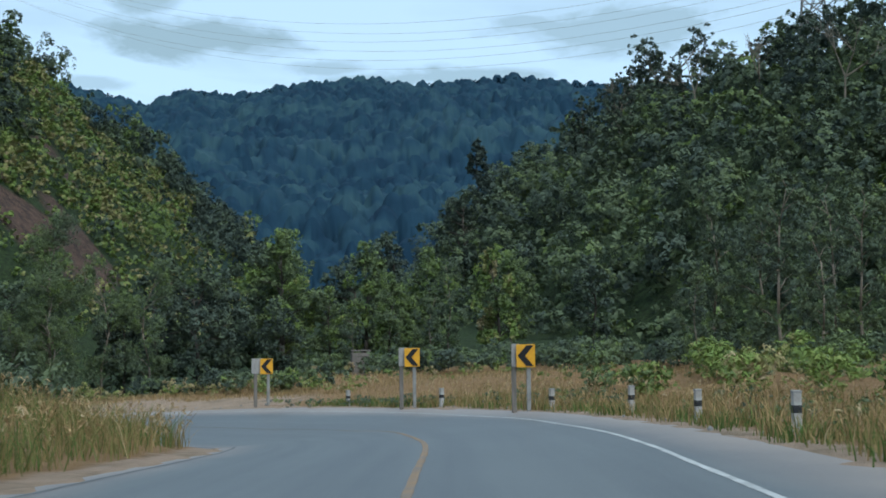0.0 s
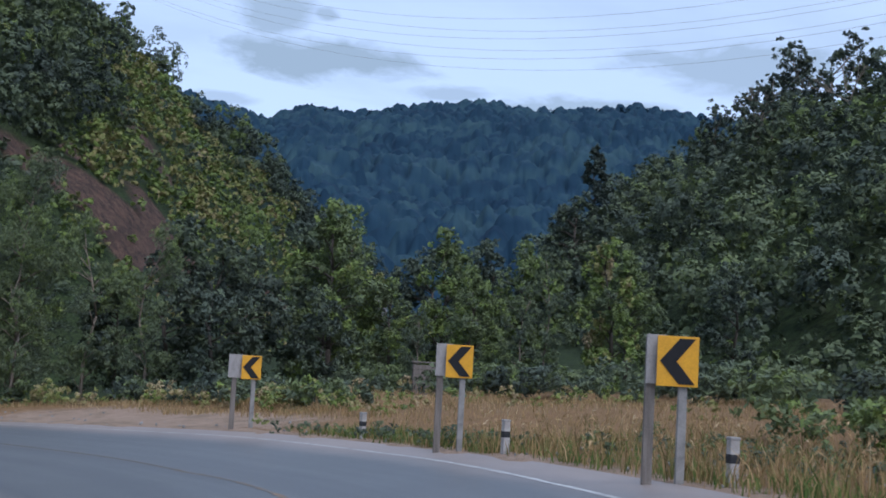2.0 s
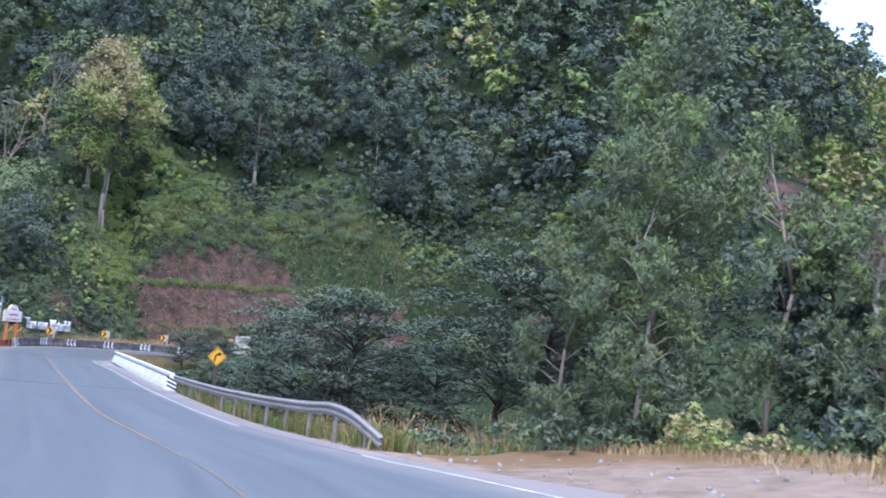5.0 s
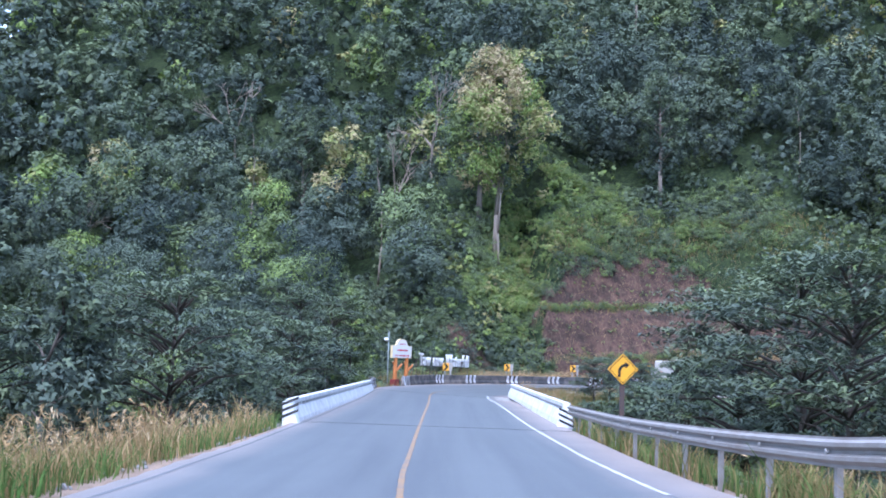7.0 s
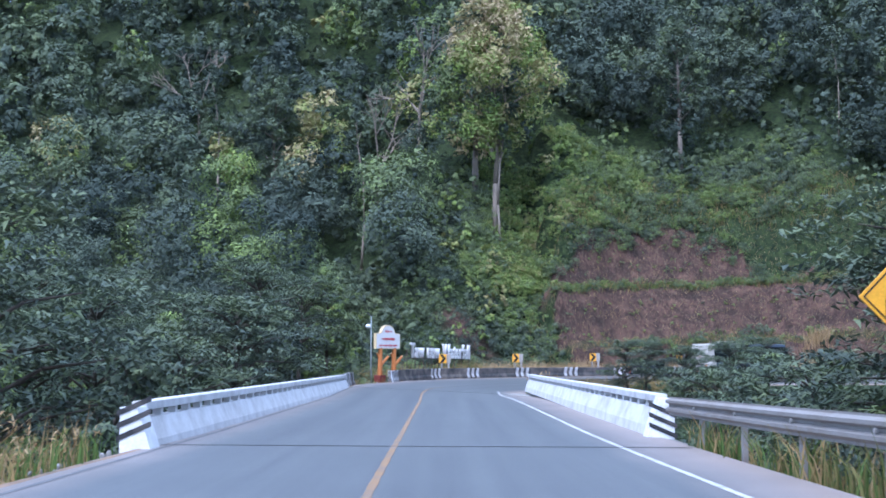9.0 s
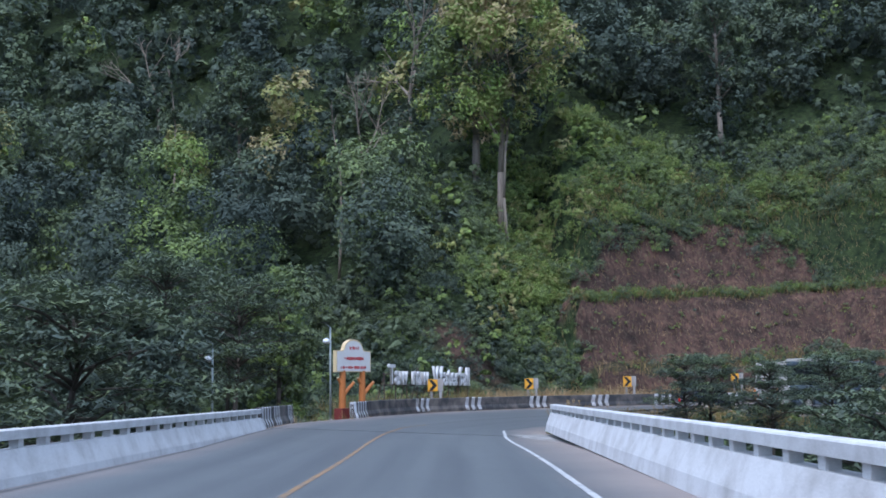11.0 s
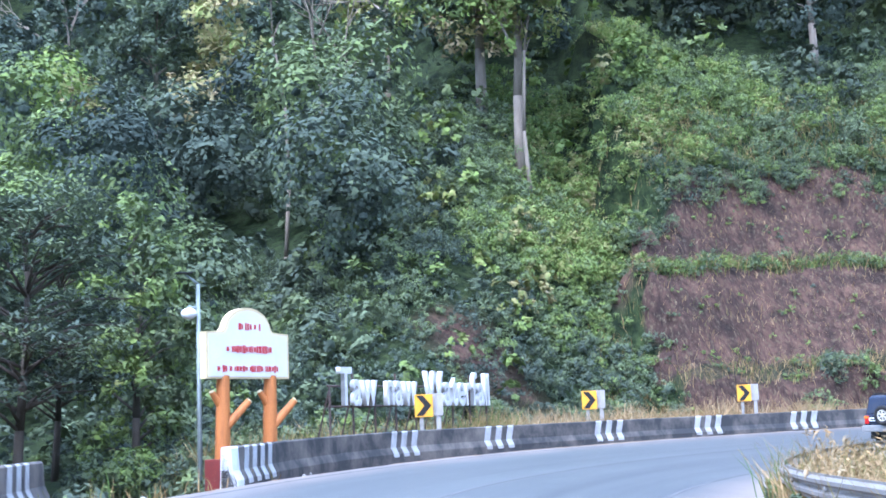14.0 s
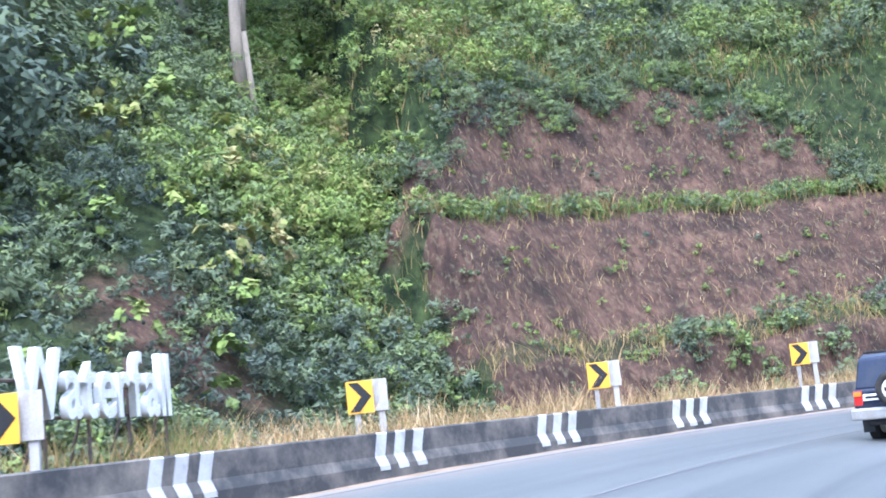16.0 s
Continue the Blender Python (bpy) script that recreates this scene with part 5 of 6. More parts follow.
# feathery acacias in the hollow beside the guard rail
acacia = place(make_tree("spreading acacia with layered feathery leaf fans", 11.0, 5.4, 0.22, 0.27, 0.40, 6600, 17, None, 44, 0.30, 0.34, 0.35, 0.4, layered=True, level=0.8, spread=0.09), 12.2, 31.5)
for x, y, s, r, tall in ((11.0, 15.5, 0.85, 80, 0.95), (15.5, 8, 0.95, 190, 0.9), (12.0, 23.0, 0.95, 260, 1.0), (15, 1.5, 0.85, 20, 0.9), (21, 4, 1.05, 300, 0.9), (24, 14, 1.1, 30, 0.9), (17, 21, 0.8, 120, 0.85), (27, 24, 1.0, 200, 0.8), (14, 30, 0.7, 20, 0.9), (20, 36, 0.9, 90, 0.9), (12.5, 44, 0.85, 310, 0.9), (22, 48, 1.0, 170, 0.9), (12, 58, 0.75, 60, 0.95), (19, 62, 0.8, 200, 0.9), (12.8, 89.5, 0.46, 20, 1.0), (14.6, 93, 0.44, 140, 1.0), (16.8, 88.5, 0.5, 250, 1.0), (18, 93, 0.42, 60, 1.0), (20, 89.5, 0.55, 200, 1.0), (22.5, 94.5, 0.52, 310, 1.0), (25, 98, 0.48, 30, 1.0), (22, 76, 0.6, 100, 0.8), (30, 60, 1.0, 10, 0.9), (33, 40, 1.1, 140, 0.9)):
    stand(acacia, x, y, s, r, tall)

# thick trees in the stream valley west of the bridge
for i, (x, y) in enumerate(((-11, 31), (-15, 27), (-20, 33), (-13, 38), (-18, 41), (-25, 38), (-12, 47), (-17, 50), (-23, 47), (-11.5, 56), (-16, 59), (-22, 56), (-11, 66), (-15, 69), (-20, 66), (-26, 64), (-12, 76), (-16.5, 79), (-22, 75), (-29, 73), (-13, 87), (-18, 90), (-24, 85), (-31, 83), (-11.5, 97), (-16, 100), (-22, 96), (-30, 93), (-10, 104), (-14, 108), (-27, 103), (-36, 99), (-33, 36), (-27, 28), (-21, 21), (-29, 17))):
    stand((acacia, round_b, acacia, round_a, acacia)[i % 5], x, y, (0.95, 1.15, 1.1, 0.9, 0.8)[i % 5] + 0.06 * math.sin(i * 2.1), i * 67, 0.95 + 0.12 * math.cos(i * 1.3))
for i, (x, y) in enumerate(((-20, 8), (-17, 0), (-24, -2), (-31, 6), (-27, -12), (-35, -6), (-31, -22), (-38, -16), (-42, 8), (-44, -28), (-37, -34), (-49, -12))):
    stand((round_b, round_a)[i % 2], x, y, 0.85 + 0.1 * math.sin(i), i * 51)

# two tall pale-trunked trees above the cut, and bare ones
place(make_tree("tall tree with a pale split trunk and yellow-green crown", 27, 9.6, 0.42, 0.82, 0.62, 11000, 18, m_bark, 34, 0.9, 0.5, 0.3, 0.5, radius=0.36, spread=0.09), 5.4, 138.2, sink=0.5)
tall_g = place(make_tree("tall tree with a thick pale trunk and green crown", 23, 6.0, 0.34, 0.30, 0.62, 6500, 19, m_grey_bark, 26, 0.9, 0.5, 0.3, 0.5, radius=0.42), 3.3, 142.1, sink=0.5)
stand(tall_g, 29.2, 153, 0.8, 160)
stand(tall_g, -22, 158, 0.8, 220)
thin = place(make_tree("very thin tall tree with a pale bare trunk", 20, 1.9, 0.55, 0.26, 0.6, 1500, 20, m_bark, 10, 1.2, 0.5, 0.3, 0.8, radius=0.15), -9.6, 139.5)
for x, y, s, r in ((6.0, 137.2, 1.05, 140), (-30.2, 161, 1.0, 40), (-31.5, 150, 0.55, 200), (60, 121, 0.5, 20), (66, 118, 0.4, 99), (48, 150, 0.7, 10), (80, 130, 0.6, 50)):
    stand(thin, x, y, s, r)


def bare_tree(height, seed, at):
    g = np.random.default_rng(seed)
    t = thing("bare_tree", "leafless pale grey tree with forked branches", "tree", at)
    bm = bmesh.new()

    def grow(a, way, length, r, depth):
        b = a + way * length
        rod(bm, a, b, r, r * 0.65, 6)
        if depth:
            for _ in range(3 if depth > 1 else 2):
                w = (way + Vector(g.normal(0, 0.42, 3)) + Vector((0, 0, 0.18))).normalized()
                grow(b, w, length * g.uniform(0.55, 0.8), r * 0.6, depth - 1)

    grow(Vector((0, 0, -0.5)), Vector((0.03, 0.02, 1)).normalized(), height * 0.42, height * 0.016, 4)
    part("bole", bm, m_bark, t)
    return t


snag = place(bare_tree(15, 21, (0, 0, 0)), -8.5, 152)
for x, y, s, r in ((-3.5, 155, 1.2, 40), (-36, 178, 1.0, 120), (59.5, 121.5, 0.62, 200), (31, 168, 0.8, 70), (-52, 150, 0.7, 20), (150, -5, 0.8, 20), (130, -22, 0.7, 120), (112, -38, 0.8, 220), (162, 14, 0.8, 260)):
    stand(snag, x, y, s, r)
# stump high on the hill
t = place(thing("dead_stump", "tall pale broken tree stump on the hillside", "tree stump"), 32.2, 200)
part("stump", rod(bmesh.new(), (0, 0, -1), (0.15, 0, 13.5), 0.34, 0.22, 9), m_bark, t)

# skyline trees on the south-east hill
airy = place(make_tree("tall thin-leaved tree on the skyline with several pale stems", 12.5, 4.2, 0.35, 0.14, 0.7, 1000, 23, m_bark, 22, 0.8, 0.5, 0.3, 1.6, radius=0.2), 176, 20)
for x, y, s, r in ((166, 8, 1.2, 80), (171, 12, 1.1, 190), (157, 12, 1.0, 280), (163, 16, 0.9, 20), (170, 24, 1.0, 130), (168, 3, 1.15, 240), (172, 16, 1.1, 330)):
    stand(airy, x, y, s * 1.0, r)
cone = place(make_tree("dark narrow conifer-like tree on the slope", 15, 3.0, 0.05, 0.05, 0.75, 3000, 22, None, 22, 1.2, 0.5), 151, 37.5)
stand(cone, 128, 28, 0.7, 40, 0.8)
stand(round_b, 120, 22, 1.7, 60)
stand(round_b, 112, 30, 1.6, 160)


# ---- shrubs and grass of the verges ----
def tufts(x, y, height, tones, width=0.02, lean=0.75):
    """Blades: each a bent, pointed strip of two faces."""
    z = ground_z(x, y)
    n = len(x)
    h = height * rng.uniform(0.5, 1.25, n)
    ang = rng.uniform(0, 2 * np.pi, n)
    across = np.c_[np.cos(ang), np.sin(ang), 0 * ang] * (width * rng.uniform(0.7, 1.5, n))[:, None]
    ang2 = rng.uniform(0, 2 * np.pi, n)
    bend = np.c_[np.cos(ang2), np.sin(ang2), 0 * ang] * (h * rng.uniform(0.05, lean, n))[:, None]
    base = np.c_[x, y, z - 0.04]
    up = np.c_[0 * h, 0 * h, h]
    mid, tip = base + 0.55 * up + 0.3 * bend, base + up + bend
    v = np.stack([base - across, base + across, mid + across * 0.9, mid - across * 0.9, tip + across * 0.12, tip - across * 0.12], 1).reshape(-1, 3)
    k = np.arange(n)[:, None] * 6
    f = np.concatenate([k + (0, 1, 2, 3), k + (3, 2, 4, 5)], 1).reshape(-1, 4)
    return v, f, np.repeat(np.clip(tones, 0, 1), 6)


def strip(y0, y1, u0, u1, n):
    """Random places beside the road, between two distances left of the white line."""
    ks = np.where((ROAD[:, 1] > y0) & (ROAD[:, 1] < y1))[0]
    k = rng.choice(ks, n)
    u = rng.uniform(u0, u1, n)
    u = np.where((u < 0) & (u > right_edge(ROAD[k, 1]) - 0.2), right_edge(ROAD[k, 1]) - 0.2 - np.abs(rng.normal(0, 0.8, n)), u)
    p = ROAD[k] + ROAD_LEFT[k] * u[:, None] + rng.normal(0, 0.12, (n, 2))
    return p[:, 0], p[:, 1], u


grass = []
for y0, y1, u0, u1, n, hgt, tone, wd in (
    (-92, -44, -9, -2.0, 28000, 0.5, 0.56, 0.009), (-92, -44, -3.2, -1.85, 9000, 0.3, 0.34, 0.011), (-48, -20, -24, -7, 17000, 0.28, 0.68, 0.010), (-47, -38, -6, -2.0, 4000, 0.28, 0.34, 0.012), (-32, -8, -13, -7.5, 9000, 0.26, 0.70, 0.010),
    (-72, -30, 9.3, 17, 25000, 0.8, 0.46, 0.008), (-32, 24.5, 8.8, 15, 46000, 0.92, 0.60, 0.0075), (-32, 24.5, 8.5, 12, 20000, 0.55, 0.30, 0.010),
    (-10, 29, -6.5, -1.9, 12000, 0.5, 0.42, 0.010), (-10, 29, -2.9, -1.95, 10000, 0.6, 0.42, 0.012), (-6, 29, -8.5, -2.8, 8000, 1.2, 0.75, 0.008), (72, 108, -6, -2.0, 15000, 0.8, 0.50, 0.009), (72, 84, -4.6, -2.55, 6000, 1.25, 0.66, 0.009), (71, 88, 8.8, 13, 3500, 0.45, 0.5, 0.009)):
    x, y, u = strip(y0, y1, u0, u1, n)
    clump = waves(x, y, 1.6, 3.0)
    keep = rng.random(n) < 0.5 + 0.6 * clump
    x, y, clump = x[keep], y[keep], clump[keep]
    grass.append(tufts(x, y, hgt * (1 + 0.35 * clump), tone + 0.12 * waves(x, y, 4, 1.0) + rng.normal(0, 0.13, len(x)), wd))
# straw behind the striped barrier
k = rng.integers(0, len(bx), 20000)
far_ = rng.uniform(0.3, 2.9, 20000)[:, None]
x, y = (bx[k] + bx_left[k] * far_).T
grass.append(tufts(x, y, 1.75 * (0.85 + 0.25 * waves(x, y, 1.5, 2.0)), np.where(x > 3, 0.76, 0.5) + rng.normal(0, 0.13, 20000), 0.014))
# dry stalks on the cut
x, y = rng.uniform(8, 60, 60000), rng.uniform(118, 150, 60000)
al, dd = cut_face(x, y)
keep = (dd > 0) & (dd < 21) & (waves(x, y, 1.3, 4.0) + rng.normal(0, 0.5, len(x)) > -0.5 - 1.0 * ((dd > 8.8) & (dd < 10.4))) & (rng.random(60000) < np.where(((dd > 2.4) & (dd < 5)) | ((dd > 8.8) & (dd < 10.4)) | (dd > upper_top(x)), 0.95, 0.45))
x, y = x[keep], y[keep]
dd = dd[keep]
lush = ((dd > 8.7) & (dd < 10.4)) | (dd > 13.5)
shelf = (dd > 2.6) & (dd < 5.2)
grass.append(tufts(x, y, np.where(lush, 0.9, np.where(shelf, 0.62, 0.40)), np.where(lush, 0.42, np.where(shelf, 0.56, 0.68)) + 0.14 * waves(x, y, 3, 1.0) + rng.normal(0, 0.15, len(x)), np.where(lush, 0.016, 0.011), 1.2))
# feathery seed heads over the taller grass
heads = []
for y0, y1, u0, u1, n, hgt in ((-92, -44, -9, -2.2, 2600, 0.72), (-48, -20, -22, -8, 600, 0.35), (-72, -30, 9.0, 16, 2200, 0.85), (-32, 24.5, 9.0, 14, 9500, 0.98), (-6, 29, -8, -2.8, 900, 1.25), (72, 108, -6, -2.2, 900, 0.9), (72, 84, -4.6, -2.55, 900, 1.25)):
    x, y, u = strip(y0, y1, u0, u1, n)
    keep = rng.random(n) < 0.5 + 0.5 * waves(x, y, 2.2, 5.0)
    x, y = x[keep], y[keep]
    z = ground_z(x, y) + hgt * rng.uniform(0.45, 1.2, len(x))
    heads.append(crown_arrays(np.c_[x, y, z], np.tile((0.05, 0.05, 0.16), (len(x), 1)), np.clip(rng.normal(0.78, 0.1, len(x)), 0.5, 1), 4, 0.17, blobs=2, narrow=0.15, droop=0.8, kite=True))
grass.append(join(*heads))
stuff("verge_grass", "tall green and straw-coloured grass of the verges", "grass", join(*grass), m_grass)


def bushes(x, y, h, tone, leaf, dens):
    n = len(x)
    z = ground_z(x, y)
    hh = h * rng.uniform(0.6, 1.35, n)
    return crown_arrays(np.c_[x, y, z + 0.42 * hh], np.c_[hh * 0.75, hh * 0.75, hh * 0.55], np.clip(tone + rng.normal(0, 0.1, n), 0, 0.93), np.maximum((0.38 * dens * hh * hh).astype(int), 14), leaf * 1.35, blobs=6, narrow=0.45)


some = []
for y0, y1, u0, u1, n, hgt, tone, lf, dens in (
    (-92, -46, -22, -8.5, 210, 1.5, 0.56, 0.22, 240), (-90, -44, -8, -3, 150, 0.5, 0.36, 0.09, 620), (-44, -16, -30, -22, 90, 1.6, 0.34, 0.26, 170), (-30, -8, -14, -9, 34, 1.2, 0.32, 0.24, 190), (-34, -9, -12, -8.5, 46, 0.9, 0.80, 0.16, 260), (-44, -20, -24, -14, 40, 0.7, 0.74, 0.16, 260), (-46, -36, -4.6, -2.4, 40, 0.42, 0.36, 0.09, 620),
    (-12, 26, -9, -3.6, 60, 0.9, 0.34, 0.2, 230), (-80, -32, 13, 24, 90, 1.6, 0.36, 0.26, 160), (-30, 25, 11.5, 20, 110, 1.5, 0.3, 0.24, 170), (72, 110, -9, -4, 60, 1.0, 0.34, 0.22, 220), (70, 100, 10.5, 17, 80, 1.4, 0.3, 0.24, 190), (70, 100, -2.3, -1.9, 46, 0.42, 0.38, 0.12, 420), (-2, 29, -2.9, -2.1, 46, 0.5, 0.40, 0.13, 420)):
    x, y, u = strip(y0, y1, u0, u1, n)
    ok = behind_barrier(x, y, 1.6) | (u < 3)
    some.append(bushes(x[ok], y[ok], hgt, tone, lf, dens))
k = rng.integers(0, len(bx), 260)
far_ = np.where(bx[k, 0] > 3, rng.uniform(3.6, 7.0, 260), rng.uniform(2.0, 6.5, 260))[:, None]
x, y = (bx[k] + bx_left[k] * far_).T
clear = (x < 9) | ((x > 20) & (rng.random(260) < 0.25))
x, y = x[clear], y[clear]
some.append(bushes(x, y, 1.4, 0.36, 0.17, 400))
stuff("verge_shrubs", "leafy green shrubs along the verges", "shrubs", join(*some), m_leaf)


# loose stones and clods along the edge of the asphalt
x, y, u = strip(-80, -12, -6.5, -1.8, 240)
x2, y2, _ = strip(70, 90, 8.4, 10, 60)
x3, y3, _ = strip(0, 25, 8.4, 9.5, 60)
x, y = np.r_[x, x2, x3], np.r_[y, y2, y3]
z = ground_z(x, y)
bm = bmesh.new()
for a, b, c in zip(x, y, z):
    r = float(rng.uniform(0.02, 0.07))
    m = Matrix.Translation((a, b, c + r * 0.3)) @ Euler(tuple(rng.uniform(0, 6, 3))).to_matrix().to_4x4() @ Matrix.Diagonal((r * 1.3, r, r * 0.7, 1))
    bmesh.ops.create_icosphere(bm, subdivisions=1, radius=1.0, matrix=m)
tagged(part("roadside_stones", bm, m_concrete, None), "small loose stones along the road edge", "stones", kind="stuff")

# small house far down the valley
zh = float(ground_z(np.array([268.0]), np.array([183.0]))[0])
t = thing("house", "far house with a pale metal roof", "house", (268, 183, zh), 30)
part("wall", box(bmesh.new(), 12, 8, 6, 0, 0, 2.4), m_concrete, t)
part("roof", plate(bmesh.new(), [(-6.8, 5.3), (0, 8.2), (6.8, 5.3), (6.8, 5.6), (0, 8.5), (-6.8, 5.6)], 9.4), m_steel, t, "pale metal roof")


# ---- waterfall sign board on painted trunks ----
ax, ay, bx_, by_ = -5.3, 92.2, -3.62, 94.4
wide = math.hypot(bx_ - ax, by_ - ay)
t = thing("waterfall_sign", "white arched sign board with red lettering on orange trunk posts", "sign", ((ax + bx_) / 2, (ay + by_) / 2, 0.05), math.degrees(math.atan2(by_ - ay, bx_ - ax)))
h = wide / 2


def arched(s, lift=0.0):
    out = [(-h * s, 2.42 + lift), (h * s, 2.42 + lift), (h * s, 3.55 - lift), (h * 0.62 * s, 3.58 - lift)]
    out += [(h * 0.55 * s * math.cos(q), 3.60 - lift + 0.58 * s * math.sin(q)) for q in np.linspace(0.12, math.pi - 0.12, 15)]
    return out + [(-h * 0.62 * s, 3.58 - lift), (-h * s, 3.55 - lift)]


part("board", plate(bmesh.new(), arched(1.0), 0.22), m_sign_cream, t, "cream edged board")
part("face", plate(bmesh.new(), arched(0.95, 0.05), 0.012, Matrix.Translation((0, -0.117, 0))), m_sign_white, t)
g = np.random.default_rng(5)
for z, x0, x1, tall in ((3.70, -0.34, 0.36, 0.15), (3.14, -0.74, 0.76, 0.17), (2.66, -1.04, 1.06, 0.15)):
    q = x0
    while q < x1:
        wdt = g.uniform(0.035, 0.085)
        bar = box(bmesh.new(), min(wdt, x1 - q + 0.02), 0.012, tall * g.uniform(0.6, 1.2), q + wdt / 2, -0.128, z)
        part("red_bar", bar, m_red_text, t)
        q += wdt + g.uniform(0.015, 0.035) + (0.06 if g.random() < 0.15 else 0)
for sx_ in (-0.56, 0.58):
    bm = rod(bmesh.new(), (sx_ * h - 0.03, 0.02, -0.3), (sx_ * h + 0.02, 0.0, 2.5), 0.20, 0.155, 18)
    rod(bm, (sx_ * h + 0.05, -0.05, 1.25), (sx_ * h + 0.62, -0.25, 1.86), 0.12, 0.085, 10)
    rod(bm, (sx_ * h - 0.05, 0.02, 1.75), (sx_ * h - 0.30, 0.05, 2.10), 0.10, 0.07, 10)
    post = part("trunk_post", bm, m_orange_wood, t, "orange painted trunk post")
    part("cut_end", rod(bmesh.new(), (sx_ * h + 0.61, -0.247, 1.85), (sx_ * h + 0.635, -0.256, 1.877), 0.083, 0.083, 10), m_sign_cream, post, "pale sawn end")
    part("cut_end", rod(bmesh.new(), (sx_ * h - 0.295, 0.05, 2.092), (sx_ * h - 0.315, 0.053, 2.122), 0.068, 0.068, 10), m_sign_cream, post, "pale sawn end")
    part("plinth", box(bmesh.new(), 0.62, 0.6, 0.75, sx_ * h - 0.02, 0.02, 0.12, bevel=0.03), m_maroon, t, "maroon plinth")

# ---- free-standing white letters ----
ax, ay, bx_, by_ = -2.98, 101.8, 2.02, 110.1
wide = math.hypot(bx_ - ax, by_ - ay)
t = thing("letter_sign", "tall white letters on a dark metal frame", "sign", (ax, ay, 0.2), math.degrees(math.atan2(by_ - ay, bx_ - ax)))
glyphs, pen = [], 0.0
for ch in "Taw naw Waterfall":
    if ch == " ":
        pen += 0.46
        continue
    cu = bpy.data.curves.new("letter", "FONT")
    cu.body, cu.size, cu.extrude, cu.offset = ch, 1.0, 0.08, 0.016
    tmp = bpy.data.objects.new("letter", cu)
    me = bpy.data.meshes.new_from_object(tmp)
    bpy.data.objects.remove(tmp)
    bpy.data.curves.remove(cu)
    xs = [v.co.x for v in me.vertices]
    glyphs.append((me, min(xs), pen))
    pen += max(xs) - min(xs) + 0.07
stretch = wide / pen
for me, x0, at in glyphs:
    me.name = "letter"
    me.materials.append(m_letter_white)
    o = new("letter", me)
    o.parent = t
    o.matrix_basis = Matrix.Translation(((at - x0) * stretch, 0, 1.68 - 0.012 * at)) @ Matrix.Diagonal((stretch, 1.0, 1.70, 1)) @ Matrix.Rotation(radians(90), 4, "X")
bm = bmesh.new()
for z in (1.62, 2.27):
    rod(bm, (-0.3, 0.2, z), (wide + 0.2, 0.2, z), 0.035, 0.035, 6)
for i in range(9):
    q = -0.2 + i * (wide + 0.3) / 8
    rod(bm, (q, 0.2, -1.6), (q, 0.2, 2.7 if i % 2 else 2.3), 0.04, 0.04, 6)
    rod(bm, (q, 1.4, -1.6), (q, 0.2, 2.2), 0.03, 0.03, 6)
part("frame", bm, m_rust, t, "dark rusty support frame")


# ---- lamp poles by the sign ----
def lamp_pole(x, y, tall):
    z = float(ground_z(np.array([x]), np.array([y]))[0])
    t = thing("street_lamp", "thin grey pole with a round white lamp and a bent arm", "street lamp", (x, y, z - 0.1), 20, group="lamps by the sign")
    hgt = tall - z
    bm = rod(bmesh.new(), (0, 0, 0), (0, 0, hgt), 0.065, 0.05, 12)
    rod(bm, (0, 0, hgt), (-0.32, -0.1, hgt + 0.22), 0.035, 0.03, 8)
    rod(bm, (0, 0, hgt - 0.62), (-0.22, -0.04, hgt - 0.58), 0.03, 0.03, 8)
    part("pole", bm, m_pole, t, smooth=True)
    part("solar_panel", box(bmesh.new(), 0.42, 0.28, 0.03, -0.36, -0.12, hgt + 0.26, Matrix.Rotation(radians(0), 4, "Y"), bevel=0.006), m_black_sign, t, "small dark panel")
    bm = bmesh.new()
    bmesh.ops.create_uvsphere(bm, u_segments=18, v_segments=12, radius=0.17, matrix=Matrix.Translation((-0.24, -0.04, hgt - 0.75)) @ Matrix.Diagonal((1.15, 1, 0.85, 1)))
    part("globe", bm, m_lamp_white, t, "round white lamp globe", smooth=True)
    part("collar", rod(bmesh.new(), (-0.22, -0.04, hgt - 0.66), (-0.22, -0.04, hgt - 0.55), 0.07, 0.04, 10), m_pole, t)
    return t


lamp_pole(-5.65, 93.4, 5.0)
lamp_pole(-10.6, 86.2, 3.9)

# ---- weathered crate in the meadow ----
zc = float(ground_z(np.array([28.4]), np.array([-23.6]))[0])
t = thing("timber_crate", "weathered grey plank crate standing in dry grass", "crate", (28.4, -23.6, zc), -48)
for i in range(6):
    part("plank", box(bmesh.new(), 1.25, 0.05, 0.25, 0, -0.5, 0.2 + i * 0.27, bevel=0.008), m_post_wood, t)
    part("plank", box(bmesh.new(), 0.05, 0.95, 0.25, -0.62, 0, 0.2 + i * 0.27, bevel=0.008), m_post_wood, t)
for sx_ in (-0.58, 0.58):
    for sy_ in (-0.44, 0.44):
        part("corner_post", box(bmesh.new(), 0.09, 0.09, 1.9, sx_, sy_, 0.85, bevel=0.01), m_post_wood, t)
part("lid", box(bmesh.new(), 1.4, 1.15, 0.06, 0, 0, 1.82, bevel=0.01), m_post_wood, t)


